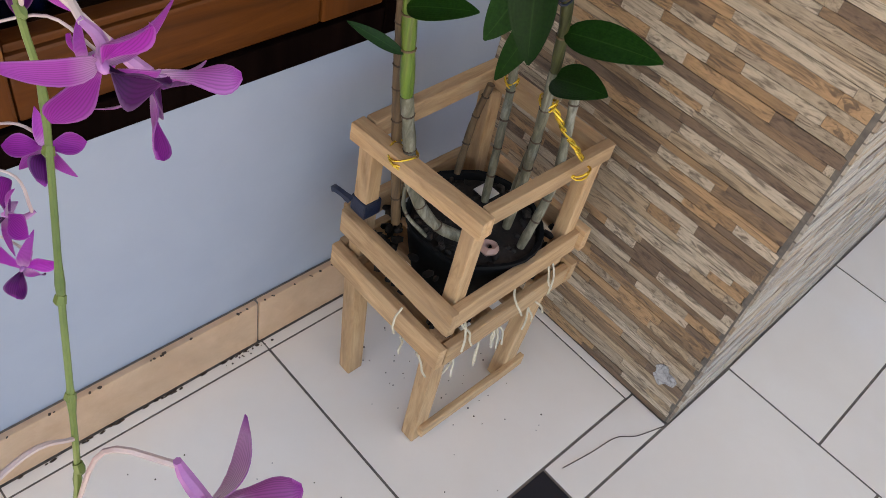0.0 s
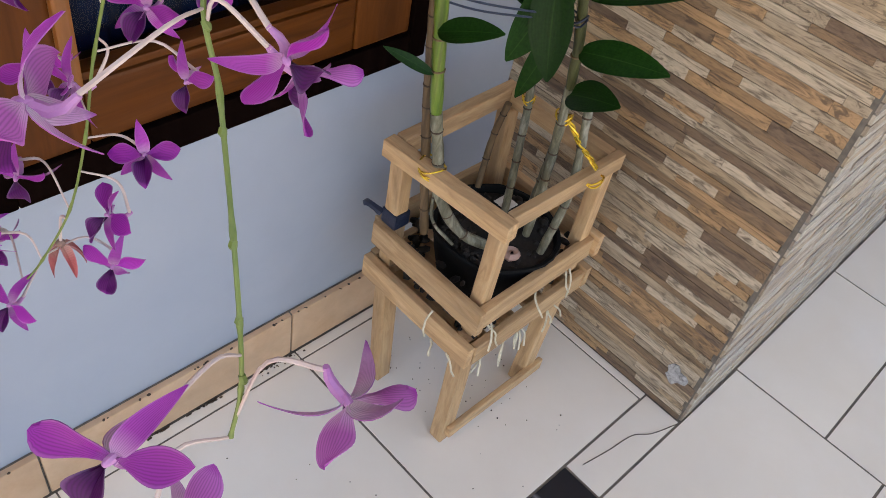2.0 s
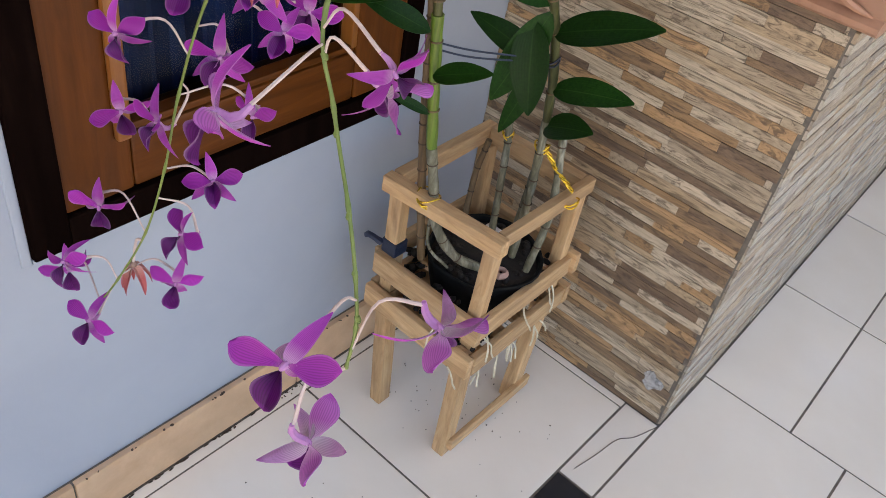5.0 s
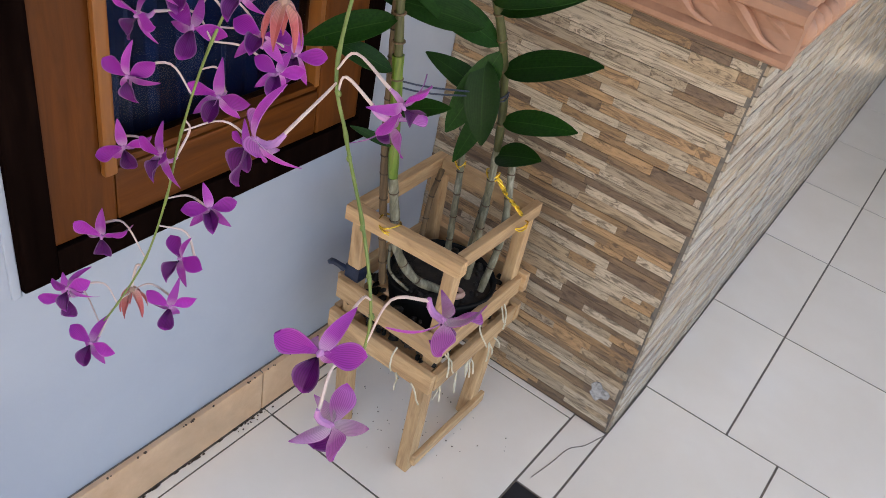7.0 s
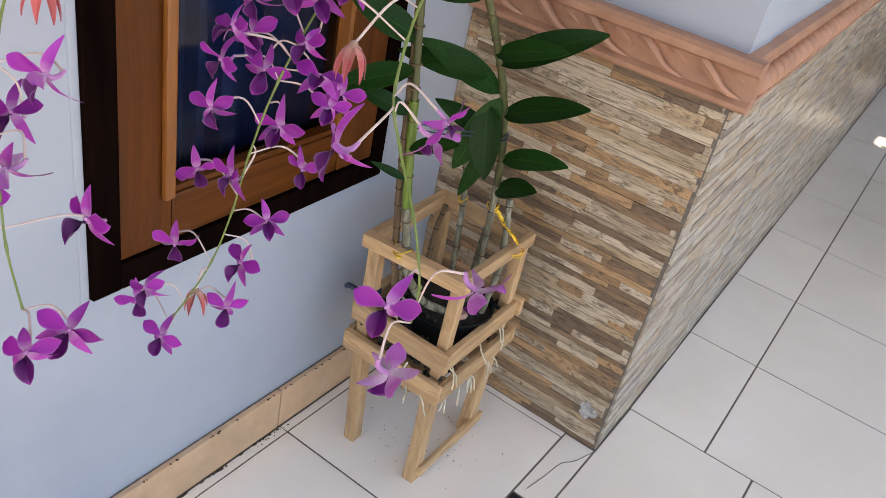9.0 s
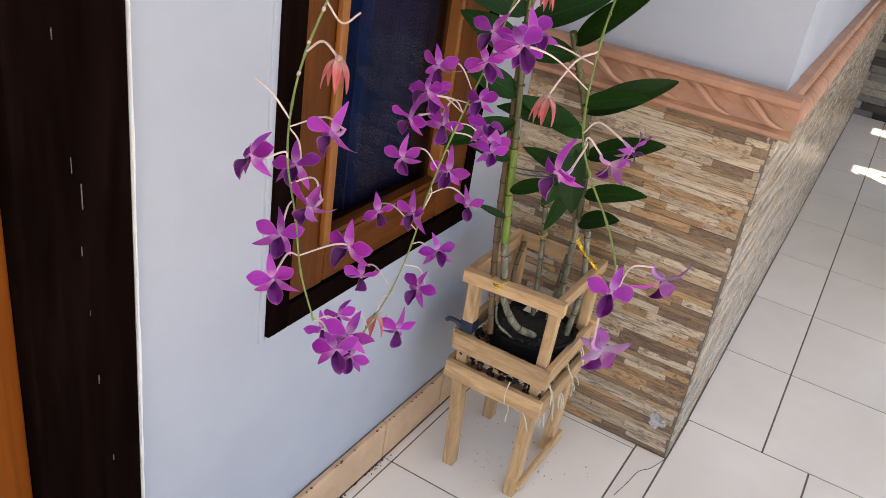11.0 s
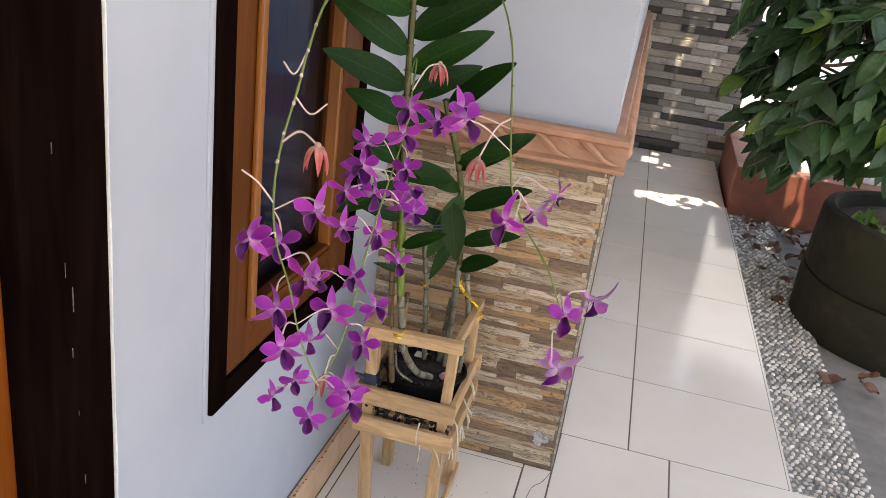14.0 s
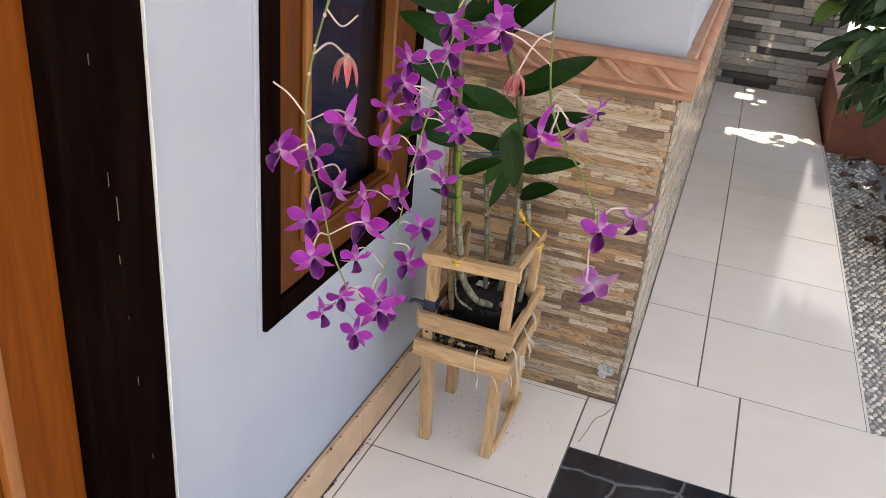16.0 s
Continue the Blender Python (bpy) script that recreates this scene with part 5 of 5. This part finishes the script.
def piece(name, me, parent, lo, hi):
    ob = new(name, me)
    ob.parent = parent
    ob.location = [(a + b) / 2 for a, b in zip(lo, hi)]
    ob.scale = [b - a for a, b in zip(lo, hi)]
    return ob


def tile_mesh(name, w, d, mat, lean):
    b = box_bm(-w / 2, w / 2, -d / 2, d / 2, -0.008, 0.0, 0.001, 2)
    return mesh_of(name, leant(b) if lean else b, mat)


tile_cache = {}


def tile(x0, x1, y0, y1, mat=CREAM, lean=0.0):
    g = 0.0021 if min(x1 - x0, y1 - y0) > 0.05 else 0.0012
    w, d = round(x1 - x0 - 2 * g, 4), round(y1 - y0 - 2 * g, 4)
    if (w, d, mat.name, lean) not in tile_cache:
        tile_cache[w, d, mat.name, lean] = tile_mesh("floor_tile", w, d, mat, lean)
    ob = new("tile", tile_cache[w, d, mat.name, lean])
    ob.parent = floor
    ob.location = ((x0 + x1) / 2 - lean * (y0 + y1) / 2, (y0 + y1) / 2, random.uniform(-0.0004, 0.0002))
    return ob


random.seed(8)
T = 0.411
# porch: a cut strip along the walls, then whole tiles
tile(0.014, 0.034, -0.43, -0.002), tile(0.034, 0.450, -0.018, -0.001)
for k in range(10):
    yb = -0.43 - T * k
    tile(0.034, 0.450, yb if k else -0.43, (yb + T) if k else -0.018)
    if k:
        tile(0.014, 0.034, yb, yb + T)
for k in range(5):
    xa = 0.450 + T * k - (0.041 if k else 0)
    xb = xa + T - (0.041 if k == 0 else 0)
    if k == 0:
        tile(xa, PX, -0.225, -0.001), tile(PX, xb, -0.225, 0.185)
    else:
        tile(xa, xb, -0.225, 0.185)
for j in range(9):
    for k in range(6):
        tile(0.450 + T * k, 0.450 + T * (k + 1), -0.225 - T * (j + 1), -0.225 - T * j, BLACK if j == 0 and k < 1 else CREAM)
for k in range(10):
    ya, yb = 0.185 + T * k, min(0.185 + T * (k + 1), FAR_Y)
    if yb - ya > 0.02:
        tile(PX + 0.002, 0.712, ya, yb, CREAM, LEAN), tile(0.712, EDGE_X, ya, yb, CREAM, LEAN)

# wood-strip tiles on the wall's end
strip_me = unit_piece("strip", STRIP, 0.05)
tiles_front = structure("wall_tiling", box_bm(0.0, PX - 0.006, 0.004, 0.0115, 0.0, DADO), GROUT, "wood-look stacked strip tiles in beige, tan and brown", "wall tiles")
ROWH = 0.0162
ztop = 0.0
while ztop < DADO - 0.004:
    z, x = ztop, -random.uniform(0.0, 0.1)
    ROWH = min(random.choice((0.012, 0.0145, 0.0165, 0.019)), DADO - z)
    ztop += ROWH
    while x < PX - 0.006:
        L = random.choice((0.06, 0.09, 0.13, 0.17, 0.22)) * random.uniform(0.85, 1.15)
        a, b = max(x, 0.001), min(x + L, PX - 0.0065)
        if b - a > 0.008:
            piece("strip", strip_me, tiles_front, (a, random.uniform(-0.0018, 0.0004), z + 0.0002), (b - 0.0003, 0.0045, z + ROWH - 0.0002))
        x += L

ROWH = 0.0162
# strip tiles along the walkway, in a paler, greyer set of tones
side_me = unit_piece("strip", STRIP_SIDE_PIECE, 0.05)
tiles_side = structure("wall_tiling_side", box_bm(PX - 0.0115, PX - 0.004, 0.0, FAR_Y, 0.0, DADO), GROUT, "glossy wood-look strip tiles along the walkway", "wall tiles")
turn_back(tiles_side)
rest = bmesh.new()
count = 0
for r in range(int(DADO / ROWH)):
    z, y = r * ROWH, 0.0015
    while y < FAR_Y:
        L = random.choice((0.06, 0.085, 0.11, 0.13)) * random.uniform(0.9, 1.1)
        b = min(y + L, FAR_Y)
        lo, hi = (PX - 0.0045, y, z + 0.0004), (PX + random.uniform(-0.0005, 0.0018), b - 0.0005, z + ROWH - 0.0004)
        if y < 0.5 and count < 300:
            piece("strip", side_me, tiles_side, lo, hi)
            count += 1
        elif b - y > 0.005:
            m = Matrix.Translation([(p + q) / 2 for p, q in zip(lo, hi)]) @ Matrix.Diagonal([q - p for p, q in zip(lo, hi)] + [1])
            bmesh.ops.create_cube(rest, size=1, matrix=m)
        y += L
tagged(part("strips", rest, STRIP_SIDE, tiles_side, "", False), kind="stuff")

# stacked ledge stones on the far wall
stone_me = unit_piece("stone", LEDGE, 0.06)
stone_wall = structure("wall_far", box_bm(PX - 0.13, 1.14, FAR_Y + 0.03, FAR_Y + 0.2, -0.05, 2.6), GROUT, "grey and brown stacked ledge stone wall", "wall")
for r in range(60):
    z, x = -0.05 + r * 0.044, PX - 0.13 - random.uniform(0, 0.12)
    while x < 1.14:
        L = random.uniform(0.12, 0.34)
        a, b = max(x, PX - 0.13), min(x + L, 1.14)
        if b - a > 0.02:
            piece("stone", stone_me, stone_wall, (a, FAR_Y + random.uniform(-0.012, 0.014), z + 0.001), (b - 0.002, FAR_Y + 0.035, z + 0.043))
        x += L

# worn pale patch low on the tiled wall
WORN = surface("worn_glaze", [(0.35, (0.20, 0.19, 0.19)), (0.5, (0.42, 0.40, 0.39)), (0.7, (0.62, 0.61, 0.60))], 90, rough=0.6, bump=0.4, distort=1.5)
bm = bmesh.new()
ring = [bm.verts.new((0.476 + 0.019 * math.cos(a) * (1 + 0.3 * math.sin(3.1 * a + 1)), -0.0022, 0.085 + 0.019 * math.sin(a) * (1 + 0.25 * math.sin(4.3 * a)))) for a in (2 * math.pi * k / 22 for k in range(22))]
f = bm.faces.new(ring)
ext = bmesh.ops.extrude_face_region(bm, geom=[f])
bmesh.ops.translate(bm, vec=(0, 0.0022, 0), verts=[v for v in ext["geom"] if isinstance(v, bmesh.types.BMVert)])
part("worn_patch", bm, WORN, tiles_front, "worn pale grey patch in the glaze")
